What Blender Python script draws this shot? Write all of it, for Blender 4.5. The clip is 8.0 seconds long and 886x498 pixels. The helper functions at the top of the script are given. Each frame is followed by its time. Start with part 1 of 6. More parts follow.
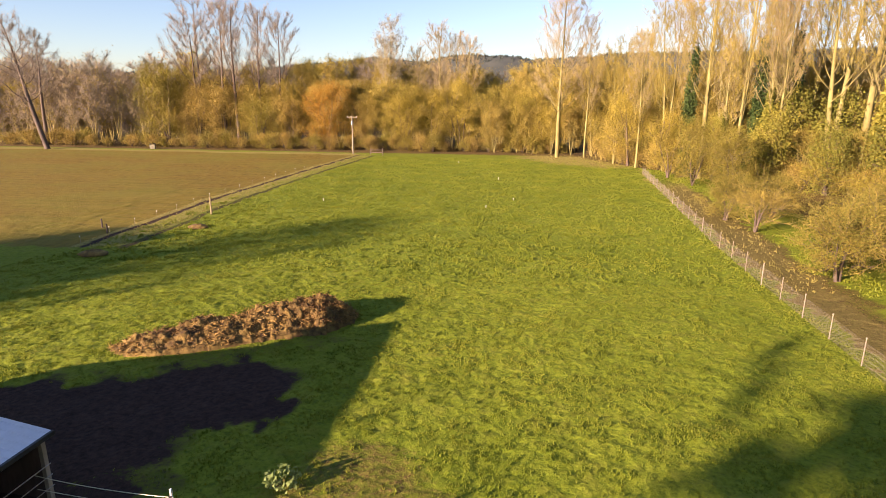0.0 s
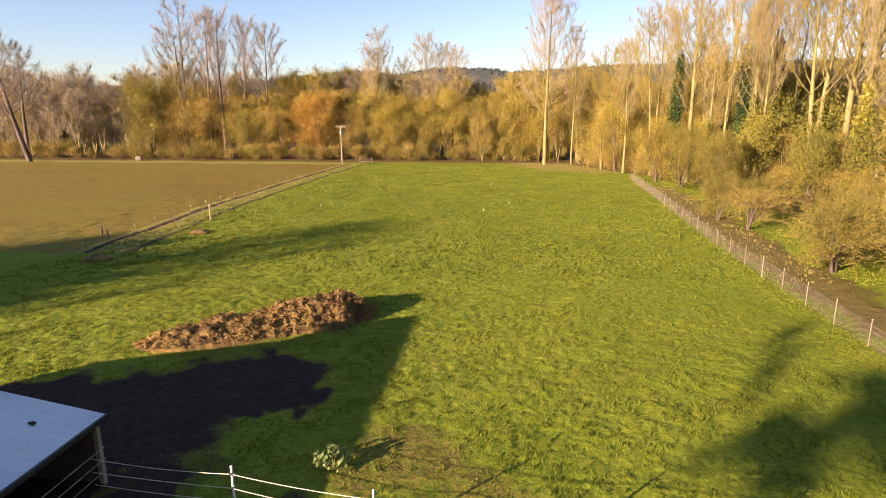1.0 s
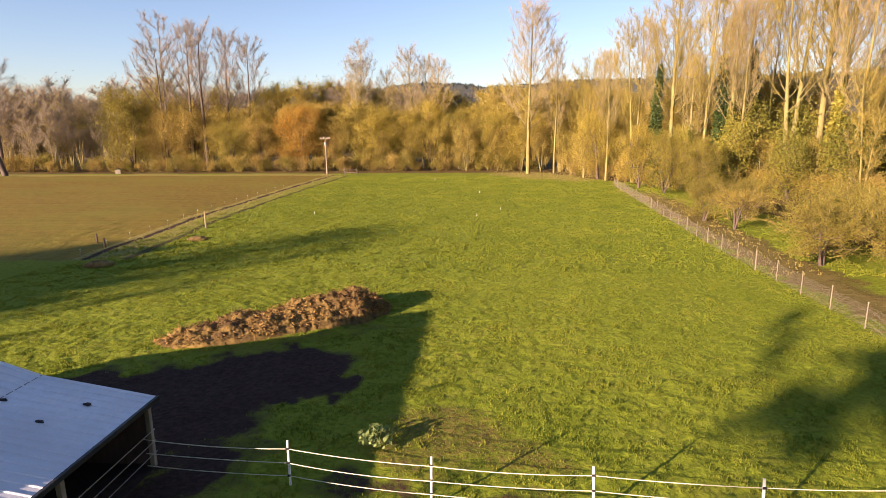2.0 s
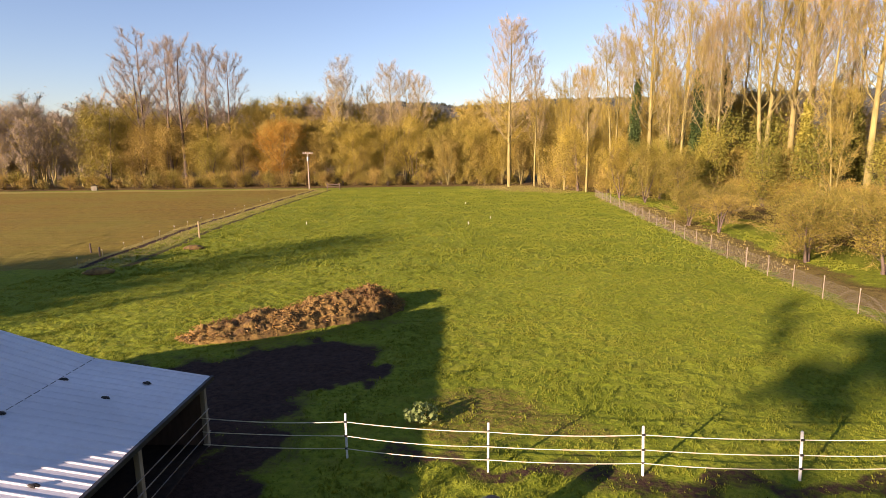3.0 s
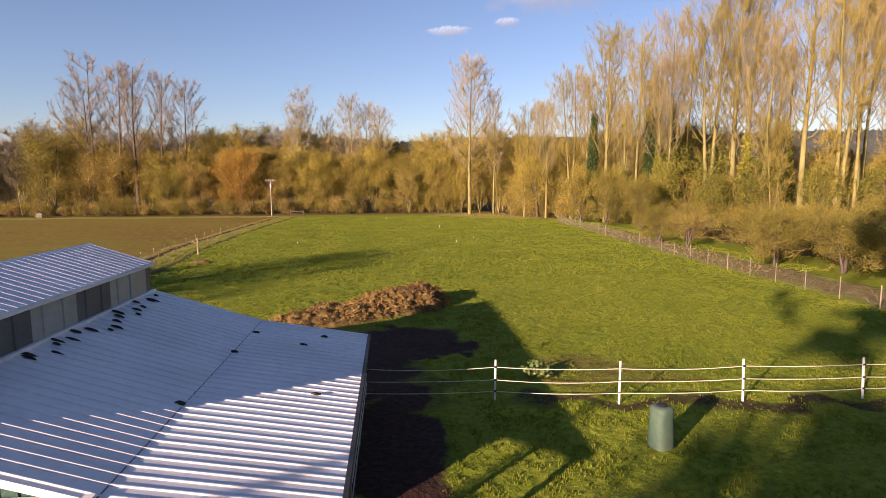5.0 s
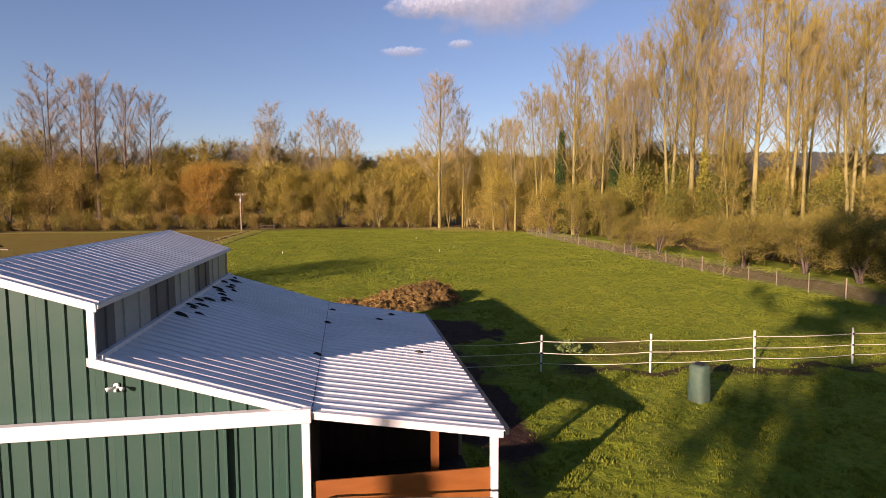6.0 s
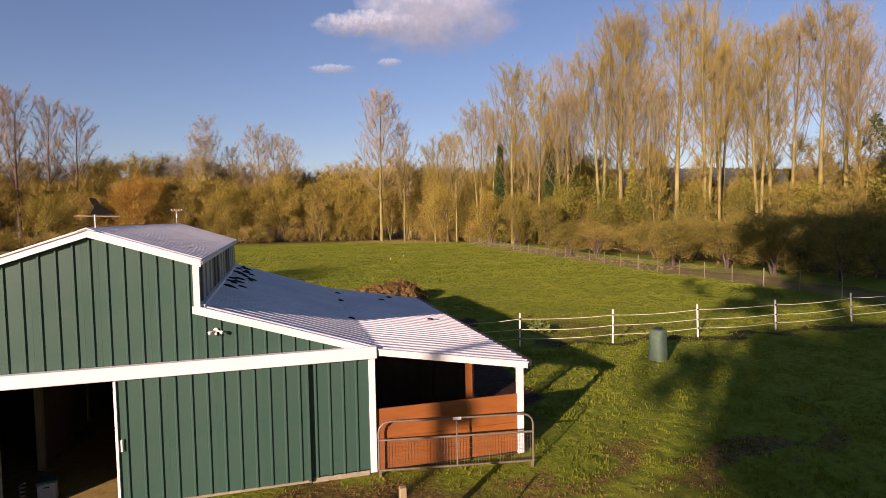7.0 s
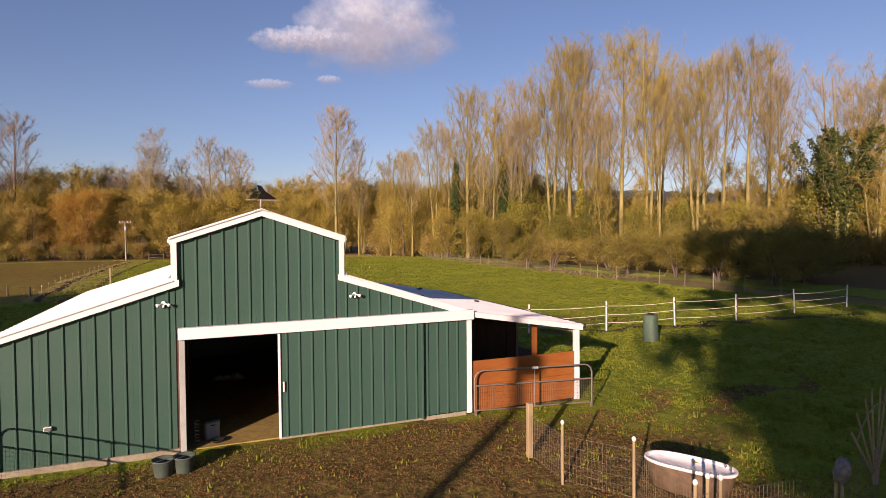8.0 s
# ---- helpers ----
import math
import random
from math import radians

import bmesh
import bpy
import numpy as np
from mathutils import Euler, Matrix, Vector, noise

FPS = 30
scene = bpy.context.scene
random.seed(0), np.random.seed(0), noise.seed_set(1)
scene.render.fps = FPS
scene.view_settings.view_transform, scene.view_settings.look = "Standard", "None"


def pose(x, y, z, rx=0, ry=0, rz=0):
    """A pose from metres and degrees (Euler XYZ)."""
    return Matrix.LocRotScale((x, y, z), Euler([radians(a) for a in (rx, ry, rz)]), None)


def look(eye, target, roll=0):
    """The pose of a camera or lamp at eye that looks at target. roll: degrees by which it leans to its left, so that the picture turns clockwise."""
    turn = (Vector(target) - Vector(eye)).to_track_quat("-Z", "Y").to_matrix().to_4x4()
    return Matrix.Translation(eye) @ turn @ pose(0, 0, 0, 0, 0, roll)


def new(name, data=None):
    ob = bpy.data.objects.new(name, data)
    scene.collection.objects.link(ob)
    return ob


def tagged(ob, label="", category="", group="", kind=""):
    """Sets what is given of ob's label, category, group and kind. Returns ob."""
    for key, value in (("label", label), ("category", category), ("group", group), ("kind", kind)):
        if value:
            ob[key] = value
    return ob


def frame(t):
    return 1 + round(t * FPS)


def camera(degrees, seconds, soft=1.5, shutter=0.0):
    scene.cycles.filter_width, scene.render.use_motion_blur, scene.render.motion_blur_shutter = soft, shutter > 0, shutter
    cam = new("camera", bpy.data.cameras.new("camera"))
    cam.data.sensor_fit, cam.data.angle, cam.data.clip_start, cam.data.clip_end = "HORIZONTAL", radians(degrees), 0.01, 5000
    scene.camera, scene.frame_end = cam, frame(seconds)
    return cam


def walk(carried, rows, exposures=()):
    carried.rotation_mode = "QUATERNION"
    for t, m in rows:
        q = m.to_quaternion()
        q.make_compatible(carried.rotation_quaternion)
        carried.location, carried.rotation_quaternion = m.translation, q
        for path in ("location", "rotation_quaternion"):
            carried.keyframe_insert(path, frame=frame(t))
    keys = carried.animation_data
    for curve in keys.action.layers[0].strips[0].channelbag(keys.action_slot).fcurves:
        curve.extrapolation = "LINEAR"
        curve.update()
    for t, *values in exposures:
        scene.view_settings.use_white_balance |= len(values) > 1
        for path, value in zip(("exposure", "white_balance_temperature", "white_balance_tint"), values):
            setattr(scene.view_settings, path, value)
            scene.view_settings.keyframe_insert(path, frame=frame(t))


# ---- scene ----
cam = camera(74.9, 8.0, soft=0.8)

PATH = [
    (0, (21.857, -1.945, 11.255), (21.559, -0.032, 10.752), 0.2),
    (0.5, (21.001, -2.465, 10.906), (20.733, -0.544, 10.422), -0.0),
    (1, (20.103, -3.014, 10.527), (19.868, -1.083, 10.064), -0.2),
    (1.5, (19.183, -3.589, 10.165), (18.984, -1.648, 9.723), -0.4),
    (3, (16.128, -5.289, 8.78), (16.066, -3.322, 8.426), -0.8),
    (3.5, (14.788, -6.003, 8.417), (14.769, -4.03, 8.092), -0.9),
    (4, (13.277, -6.787, 8.042), (13.313, -4.809, 7.747), -0.8),
    (4.5, (11.52, -7.559, 7.623), (11.626, -5.58, 7.358), -0.6),
    (6, (5.856, -10.029, 6.294), (6.185, -8.064, 6.124), -0.2),
    (6.5, (4.6, -10.978, 5.81), (5.039, -9.032, 5.668), -0.7),
    (7, (3.265, -11.927, 5.411), (3.821, -10.01, 5.297), -1.0),
    (7.5, (1.468, -12.848, 5.054), (2.135, -10.964, 4.969), -1.0),
    (8, (-1.176, -13.641, 4.71), (-0.416, -11.792, 4.657), -0.5),
]
walk(cam, [(t, look(eye, target, roll)) for t, eye, target, roll in PATH],
     [(0, 1.83, 7300, 31), (1.5, 1.74, 7300, 31), (3.5, 1.52, 7200, 33), (4.5, 1.36, 7100, 33), (6.5, 0.84, 6950, 36), (8, 0.74, 6950, 37)])


# ---- world, sun, exposure ----
SUN_TO = Vector((-6.13, -6.08, 2.16)).normalized()
world = bpy.data.worlds.new("sky")
scene.world = world
world.use_nodes = True
wn = world.node_tree
sky = wn.nodes.new("ShaderNodeTexSky")
sky.sky_type = "NISHITA"
sky.sun_disc = False
sky.sun_elevation = math.asin(SUN_TO.z)
sky.sun_rotation = math.atan2(SUN_TO.x, SUN_TO.y)
sky.altitude = 60
sky.air_density = 1.0
sky.dust_density = 0.3
sky.ozone_density = 3.4
wn.links.new(sky.outputs[0], wn.nodes["Background"].inputs[0])
wn.nodes["Background"].inputs[1].default_value = 0.070
sun = new("sun", bpy.data.lights.new("sun", "SUN"))
sun.data.energy = 5.0
sun.data.color = (1.0, 0.83, 0.64)
sun.data.angle = radians(0.6)
sun.matrix_world = look(SUN_TO * 50, (0, 0, 0))


# ---- mesh helpers ----
class Build:
    """Collects vertices and faces of one mesh."""

    def __init__(self):
        self.v, self.f = [], []

    def add(self, verts, faces):
        o = len(self.v)
        self.v += [tuple(p) for p in verts]
        self.f += [tuple(i + o for i in q) for q in faces]
        return self

    def hull(self, verts):
        bm = bmesh.new()
        for p in verts:
            bm.verts.new(p)
        bmesh.ops.convex_hull(bm, input=bm.verts)
        bm.verts.index_update()
        self.add([p.co[:] for p in bm.verts], [[p.index for p in q.verts] for q in bm.faces])
        bm.free()
        return self

    def box(self, lo, hi, c=0.0, m=None):
        """A box, with chamfered edges where c is given."""
        lo, hi = Vector(lo), Vector(hi)
        if c <= 0:
            pts = [(x, y, z) for x in (lo.x, hi.x) for y in (lo.y, hi.y) for z in (lo.z, hi.z)]
            faces = [(0, 1, 3, 2), (4, 6, 7, 5), (0, 4, 5, 1), (2, 3, 7, 6), (0, 2, 6, 4), (1, 5, 7, 3)]
            pts = [m @ Vector(p) for p in pts] if m else pts
            return self.add(pts, faces)
        pts = []
        for sx in (0, 1):
            for sy in (0, 1):
                for sz in (0, 1):
                    p = [hi.x if sx else lo.x, hi.y if sy else lo.y, hi.z if sz else lo.z]
                    s = [-1 if sx else 1, -1 if sy else 1, -1 if sz else 1]
                    for a in range(3):
                        q = [p[i] + (0 if i == a else s[i] * c) for i in range(3)]
                        pts.append(q)
        pts = [m @ Vector(p) for p in pts] if m else pts
        return self.hull(pts)

    def tube(self, a, b, r0, r1=None, n=8, caps=True):
        a, b = Vector(a), Vector(b)
        r1 = r0 if r1 is None else r1
        d = (b - a).normalized()
        u = d.orthogonal().normalized()
        w = d.cross(u)
        ring = [(math.cos(2 * math.pi * i / n), math.sin(2 * math.pi * i / n)) for i in range(n)]
        pts = [a + (u * x + w * y) * r0 for x, y in ring] + [b + (u * x + w * y) * r1 for x, y in ring]
        faces = [(i, (i + 1) % n, n + (i + 1) % n, n + i) for i in range(n)]
        if caps:
            faces += [tuple(range(n - 1, -1, -1)), tuple(range(n, 2 * n))]
        return self.add(pts, faces)

    def pipe(self, pts, r, n=6):
        """A bent tube through points."""
        pts = [Vector(p) for p in pts]
        up = None
        rings = []
        for i, p in enumerate(pts):
            d = (pts[min(i + 1, len(pts) - 1)] - pts[max(i - 1, 0)]).normalized()
            if up is None:
                up = d.orthogonal().normalized()
            up = (up - d * up.dot(d)).normalized()
            w = d.cross(up)
            rings.append([p + (up * math.cos(2 * math.pi * k / n) + w * math.sin(2 * math.pi * k / n)) * r for k in range(n)])
        faces = []
        for i in range(len(pts) - 1):
            for k in range(n):
                faces.append((i * n + k, i * n + (k + 1) % n, (i + 1) * n + (k + 1) % n, (i + 1) * n + k))
        faces += [tuple(range(n - 1, -1, -1)), tuple(range((len(pts) - 1) * n, len(pts) * n))]
        return self.add([q for ring in rings for q in ring], faces)

    def lathe(self, profile, n=20, m=None, squash=(1, 1)):
        """Turned round z: profile of (radius, height)."""
        pts = []
        for r, z in profile:
            for k in range(n):
                a = 2 * math.pi * k / n
                pts.append(Vector((r * math.cos(a) * squash[0], r * math.sin(a) * squash[1], z)))
        faces = []
        for i in range(len(profile) - 1):
            for k in range(n):
                faces.append((i * n + k, i * n + (k + 1) % n, (i + 1) * n + (k + 1) % n, (i + 1) * n + k))
        faces += [tuple(range(n - 1, -1, -1)), tuple(range((len(profile) - 1) * n, len(profile) * n))]
        pts = [m @ p for p in pts] if m else pts
        return self.add(pts, faces)

    def prism(self, outline, axis, lo, hi):
        """A plate: outline of (a, b) pairs swept along one axis."""
        def at(p, t):
            return {"x": (t, p[0], p[1]), "y": (p[0], t, p[1]), "z": (p[0], p[1], t)}[axis]
        n = len(outline)
        pts = [at(p, lo) for p in outline] + [at(p, hi) for p in outline]
        faces = [tuple(range(n - 1, -1, -1)), tuple(range(n, 2 * n))] + [(i, (i + 1) % n, n + (i + 1) % n, n + i) for i in range(n)]
        return self.add(pts, faces)

    def mesh(self, name, material, smooth=False):
        me = bpy.data.meshes.new(name)
        me.from_pydata(self.v, [], self.f)
        bm = bmesh.new()
        bm.from_mesh(me)
        if len(bm.faces) < 40000:
            bmesh.ops.recalc_face_normals(bm, faces=bm.faces)
        for q in bm.faces:
            q.smooth = smooth
        bm.to_mesh(me)
        bm.free()
        me.materials.append(material)
        return me


def thing(name, at=(0, 0, 0), turn=0.0, label="", category="", group="", kind=""):
    ob = new(name)
    ob.empty_display_size = 0.2
    ob.matrix_basis = pose(*at, 0, 0, turn)
    return tagged(ob, label, category, group, kind)


def part(name, build, material, parent=None, label="", smooth=False, at=None):
    data = build if isinstance(build, bpy.types.Mesh) else build.mesh(name, material, smooth)
    ob = new(name, data)
    ob.parent = parent
    if at is not None:
        ob.matrix_basis = at
    return tagged(ob, label)


# ---- materials ----
def nodes_of(name):
    m = bpy.data.materials.new(name)
    m.use_nodes = True
    return m, m.node_tree, m.node_tree.nodes["Principled BSDF"]


def ramp(nt, fac, stops):
    n = nt.nodes.new("ShaderNodeValToRGB")
    while len(n.color_ramp.elements) < len(stops):
        n.color_ramp.elements.new(0.5)
    for e, (p, c) in zip(n.color_ramp.elements, stops):
        e.position, e.color = p, (*c, 1) if len(c) == 3 else c
    nt.links.new(fac, n.inputs[0])
    return n.outputs[0]


def noise_of(nt, vec, scale, detail=4, rough=0.55, stretch=None):
    if stretch:
        mp = nt.nodes.new("ShaderNodeMapping")
        mp.inputs["Scale"].default_value = stretch
        nt.links.new(vec, mp.inputs[0])
        vec = mp.outputs[0]
    n = nt.nodes.new("ShaderNodeTexNoise")
    n.inputs["Scale"].default_value = scale
    n.inputs["Detail"].default_value = detail
    n.inputs["Roughness"].default_value = rough
    nt.links.new(vec, n.inputs["Vector"])
    return n.outputs["Fac"]


def mixed(nt, fac, a, b, mode="MIX"):
    n = nt.nodes.new("ShaderNodeMix")
    n.data_type, n.blend_type = "RGBA", mode
    for value, key in ((fac, 0), (a, 6), (b, 7)):
        if isinstance(value, (int, float)):
            n.inputs[key].default_value = value
        elif isinstance(value, tuple):
            n.inputs[key].default_value = (*value, 1)
        else:
            nt.links.new(value, n.inputs[key])
    return n.outputs[2]


def maths(nt, op, a, b=0.0, clamp=False):
    n = nt.nodes.new("ShaderNodeMath")
    n.operation, n.use_clamp = op, clamp
    for i, value in enumerate((a, b)):
        if isinstance(value, (int, float)):
            n.inputs[i].default_value = value
        else:
            nt.links.new(value, n.inputs[i])
    return n.outputs[0]


def bumped(nt, bsdf, height, strength, distance):
    b = nt.nodes.new("ShaderNodeBump")
    b.inputs["Strength"].default_value = strength
    b.inputs["Distance"].default_value = distance
    nt.links.new(height, b.inputs["Height"])
    nt.links.new(b.outputs[0], bsdf.inputs["Normal"])


def surface(name, dark, light, scale=8.0, rough=0.7, metal=0.0, bump=0.3, depth=0.01, stain=None, stretch=None, vary=0.12, spec=0.4):
    """A surface of two tones with fine grain, larger stains and a change from piece to piece."""
    m, nt, bsdf = nodes_of(name)
    vec = nt.nodes.new("ShaderNodeTexCoord").outputs["Object"]
    fine = noise_of(nt, vec, scale, 5, 0.6, stretch)
    col = ramp(nt, fine, [(0.3, dark), (0.7, light)])
    big = noise_of(nt, vec, scale * 0.09, 3, 0.5)
    col = mixed(nt, ramp(nt, big, [(0.42, (0, 0, 0)), (0.68, (0.55, 0.55, 0.55))]), col, stain or tuple(c * 0.72 for c in dark))
    info = nt.nodes.new("ShaderNodeObjectInfo")
    col = mixed(nt, 1.0, col, ramp(nt, info.outputs["Random"], [(0, (1 - vary,) * 3), (1, (1.0,) * 3)]), "MULTIPLY")
    nt.links.new(col, bsdf.inputs["Base Color"])
    bsdf.inputs["Metallic"].default_value = metal
    bsdf.inputs["Specular IOR Level"].default_value = spec
    nt.links.new(ramp(nt, big, [(0.3, (rough * 0.85,) * 3), (0.7, (min(1, rough * 1.15),) * 3)]), bsdf.inputs["Roughness"])
    if bump:
        bumped(nt, bsdf, fine, bump, depth)
    return m


def foliage(name, stops, through_light=0.3, rough=0.65, patch=0.35):
    """Leaves: a colour of their own for each leaf, each tree and each part of the crown."""
    m, nt, bsdf = nodes_of(name)
    geo = nt.nodes.new("ShaderNodeNewGeometry")
    info = nt.nodes.new("ShaderNodeObjectInfo")
    vec = nt.nodes.new("ShaderNodeTexCoord").outputs["Object"]
    big = noise_of(nt, vec, patch, 2, 0.5)
    k = maths(nt, "ADD", maths(nt, "MULTIPLY", geo.outputs["Random Per Island"], 0.2), maths(nt, "MULTIPLY", big, 0.8))
    k = maths(nt, "ADD", k, maths(nt, "MULTIPLY", maths(nt, "SUBTRACT", info.outputs["Random"], 0.5), 0.35))
    n = len(stops)
    col = ramp(nt, k, [(0.2 + 0.6 * i / (n - 1), c) for i, c in enumerate(stops)])
    nt.links.new(col, bsdf.inputs["Base Color"])
    bsdf.inputs["Roughness"].default_value = rough
    bsdf.inputs["Specular IOR Level"].default_value = 0.25
    tr = nt.nodes.new("ShaderNodeBsdfTranslucent")
    nt.links.new(col, tr.inputs[0])
    mx = nt.nodes.new("ShaderNodeMixShader")
    mx.inputs[0].default_value = through_light
    nt.links.new(bsdf.outputs[0], mx.inputs[1])
    nt.links.new(tr.outputs[0], mx.inputs[2])
    nt.links.new(mx.outputs[0], nt.nodes["Material Output"].inputs[0])
    return m


GREEN_STEEL = surface("green_painted_steel", (0.030, 0.080, 0.060), (0.036, 0.092, 0.070), 14, 0.42, 0.0, 0.06, 0.002, stain=(0.039, 0.084, 0.064), vary=0.08)
WHITE_PAINT = surface("white_paint", (0.65, 0.645, 0.66), (0.72, 0.715, 0.73), 9, 0.5, 0.0, 0.08, 0.002, stain=(0.60, 0.585, 0.58), vary=0.05)
ROOF_STEEL = surface("galvanised_roof_steel", (0.68, 0.69, 0.71), (0.77, 0.78, 0.79), 5, 0.48, 0.1, 0.05, 0.002, stain=(0.58, 0.59, 0.61), vary=0.07)
DARK_TRIM = surface("dark_gutter_metal", (0.02, 0.022, 0.024), (0.04, 0.042, 0.045), 10, 0.5, 0.2, 0.05, 0.002)
SLATE_STEEL = surface("slate_grey_steel", (0.09, 0.096, 0.104), (0.12, 0.127, 0.135), 8, 0.5, 0.0, 0.05, 0.002)
IRON = surface("matte_black_iron", (0.008, 0.008, 0.008), (0.016, 0.015, 0.014), 20, 0.95, 0.0, 0.0, spec=0.05)
CLEAR_PANEL = surface("weathered_translucent_panel", (0.29, 0.315, 0.295), (0.37, 0.395, 0.375), 6, 0.35, 0.0, 0.05, 0.002)
ORANGE_PLY = surface("orange_stained_plywood", (0.235, 0.075, 0.013), (0.31, 0.105, 0.021), 7, 0.6, 0.0, 0.15, 0.004, stretch=(0.25, 1, 1), stain=(0.20, 0.06, 0.012))
CONCRETE = surface("pale_concrete", (0.22, 0.20, 0.14), (0.34, 0.31, 0.22), 12, 0.9, 0.0, 0.3, 0.006)
INSIDE_WOOD = surface("dark_barn_wood", (0.085, 0.05, 0.04), (0.15, 0.095, 0.075), 6, 0.85, 0.0, 0.3, 0.006, stretch=(1, 1, 0.2))
WEATHERED = surface("weathered_grey_wood", (0.22, 0.18, 0.13), (0.36, 0.30, 0.22), 10, 0.85, 0.0, 0.35, 0.006, stretch=(1, 1, 0.15))
PALE_WOOD = surface("pale_post_wood", (0.26, 0.20, 0.105), (0.40, 0.32, 0.18), 12, 0.8, 0.0, 0.3, 0.005, stretch=(1, 1, 0.15))
GALV = surface("galvanised_steel", (0.26, 0.26, 0.26), (0.40, 0.40, 0.40), 18, 0.4, 0.75, 0.05, 0.001)
GATE_STEEL = surface("dull_weathered_pipe", (0.15, 0.125, 0.10), (0.25, 0.21, 0.17), 18, 0.5, 0.3, 0.05, 0.001)
RUSTY_WIRE = surface("dull_fence_wire", (0.115, 0.098, 0.072), (0.19, 0.16, 0.12), 20, 0.7, 0.2, 0.0)
TAPE = surface("white_fence_tape", (0.66, 0.63, 0.46), (0.78, 0.75, 0.57), 30, 0.7, 0.0, 0.1, 0.001)
WHITE_PLASTIC = surface("white_plastic", (0.76, 0.76, 0.74), (0.84, 0.84, 0.82), 20, 0.4, 0.0, 0.0)
DARK_PLASTIC = surface("dark_plastic", (0.012, 0.012, 0.013), (0.025, 0.025, 0.027), 20, 0.5, 0.0, 0.0)
TEAL_PLASTIC = surface("faded_teal_plastic", (0.042, 0.085, 0.058), (0.070, 0.125, 0.088), 5, 0.7, 0.0, 0.1, 0.004, stain=(0.14, 0.18, 0.115))
BUCKET_RUBBER = surface("grey_green_rubber", (0.05, 0.075, 0.06), (0.08, 0.11, 0.09), 14, 0.6, 0.0, 0.1, 0.002)
ENAMEL = surface("white_enamel", (0.72, 0.71, 0.68), (0.83, 0.82, 0.80), 6, 0.2, 0.0, 0.0, stain=(0.6, 0.55, 0.45))
TUB_SIDE = surface("bare_rusty_tub_iron", (0.11, 0.07, 0.038), (0.20, 0.14, 0.08), 6, 0.7, 0.1, 0.2, 0.004)
BARK_PALE = surface("pale_grey_bark", (0.22, 0.18, 0.06), (0.50, 0.41, 0.15), 3, 0.9, 0.0, 0.5, 0.02, stretch=(1, 1, 0.3))
BARK_GOLD = surface("lichen_gold_bark", (0.15, 0.125, 0.042), (0.35, 0.30, 0.105), 2, 0.9, 0.0, 0.5, 0.02, stretch=(1, 1, 0.3))
BARK_DARK = surface("dark_brown_bark", (0.07, 0.05, 0.04), (0.16, 0.12, 0.09), 3, 0.9, 0.0, 0.5, 0.02, stretch=(1, 1, 0.3))
TWIG_GOLD = surface("golden_twigs", (0.23, 0.172, 0.032), (0.44, 0.34, 0.068), 2, 0.85, 0.0, 0.0, vary=0.3)
TWIG_GREY = surface("grey_brown_twigs", (0.24, 0.195, 0.145), (0.42, 0.35, 0.265), 2, 0.85, 0.0, 0.0, vary=0.3)
TWIG_PINK = surface("rosy_grey_twigs", (0.29, 0.22, 0.11), (0.46, 0.36, 0.19), 2, 0.85, 0.0, 0.0, vary=0.25)
LEAF_PALE = foliage("pale_silvery_leaves", [(0.22, 0.20, 0.13), (0.34, 0.31, 0.20), (0.46, 0.42, 0.29)])
LEAF_GOLD = foliage("golden_leaves", [(0.22, 0.165, 0.025), (0.35, 0.275, 0.042), (0.48, 0.385, 0.07)])
LEAF_OLIVE = foliage("olive_leaves", [(0.145, 0.13, 0.022), (0.26, 0.225, 0.034), (0.40, 0.33, 0.06)])
LEAF_ORANGE = foliage("orange_leaves", [(0.27, 0.125, 0.018), (0.42, 0.215, 0.028), (0.50, 0.30, 0.045)])
LEAF_BROWN = foliage("brown_leaves", [(0.23, 0.155, 0.04), (0.37, 0.26, 0.065), (0.48, 0.36, 0.10)])
IVY = foliage("dark_ivy_leaves", [(0.012, 0.03, 0.008), (0.03, 0.06, 0.015), (0.06, 0.09, 0.02)], 0.15)
IVY_DEEP = foliage("deep_green_ivy_leaves", [(0.03, 0.05, 0.011), (0.065, 0.085, 0.018), (0.11, 0.125, 0.028)], 0.15)
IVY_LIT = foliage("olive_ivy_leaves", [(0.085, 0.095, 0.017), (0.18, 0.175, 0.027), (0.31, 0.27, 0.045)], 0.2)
# conifer greens greyed and lightened to paint in distance haze
CONIFER = foliage("far_conifers", [(0.04, 0.055, 0.05), (0.055, 0.07, 0.06), (0.07, 0.085, 0.075)], 0.05)
ORCHARD_LEAF = foliage("yellowing_orchard_leaves", [(0.095, 0.09, 0.017), (0.21, 0.185, 0.031), (0.34, 0.29, 0.055)])
GRASS_BLADE = foliage("grass_blades", [(0.08, 0.122, 0.010), (0.165, 0.20, 0.016), (0.25, 0.262, 0.030)], 0.35, 0.6, 0.25)
DRY_BLADE = foliage("dry_grass_blades", [(0.16, 0.14, 0.03), (0.30, 0.25, 0.07), (0.42, 0.34, 0.12)], 0.3)
LITTER = foliage("fallen_leaves", [(0.09, 0.045, 0.014), (0.19, 0.10, 0.03), (0.30, 0.19, 0.07)], 0.1)
STRAW_HEAP = surface("straw_and_manure", (0.055, 0.030, 0.011), (0.34, 0.225, 0.055), 2.2, 0.95, 0.0, 1.0, 0.10, stain=(0.06, 0.030, 0.014))
# hillside colour holds the same painted haze
HILL_MAT = surface("wooded_hillside", (0.05, 0.06, 0.055), (0.09, 0.095, 0.075), 0.02, 1.0, 0.0, 0.0)


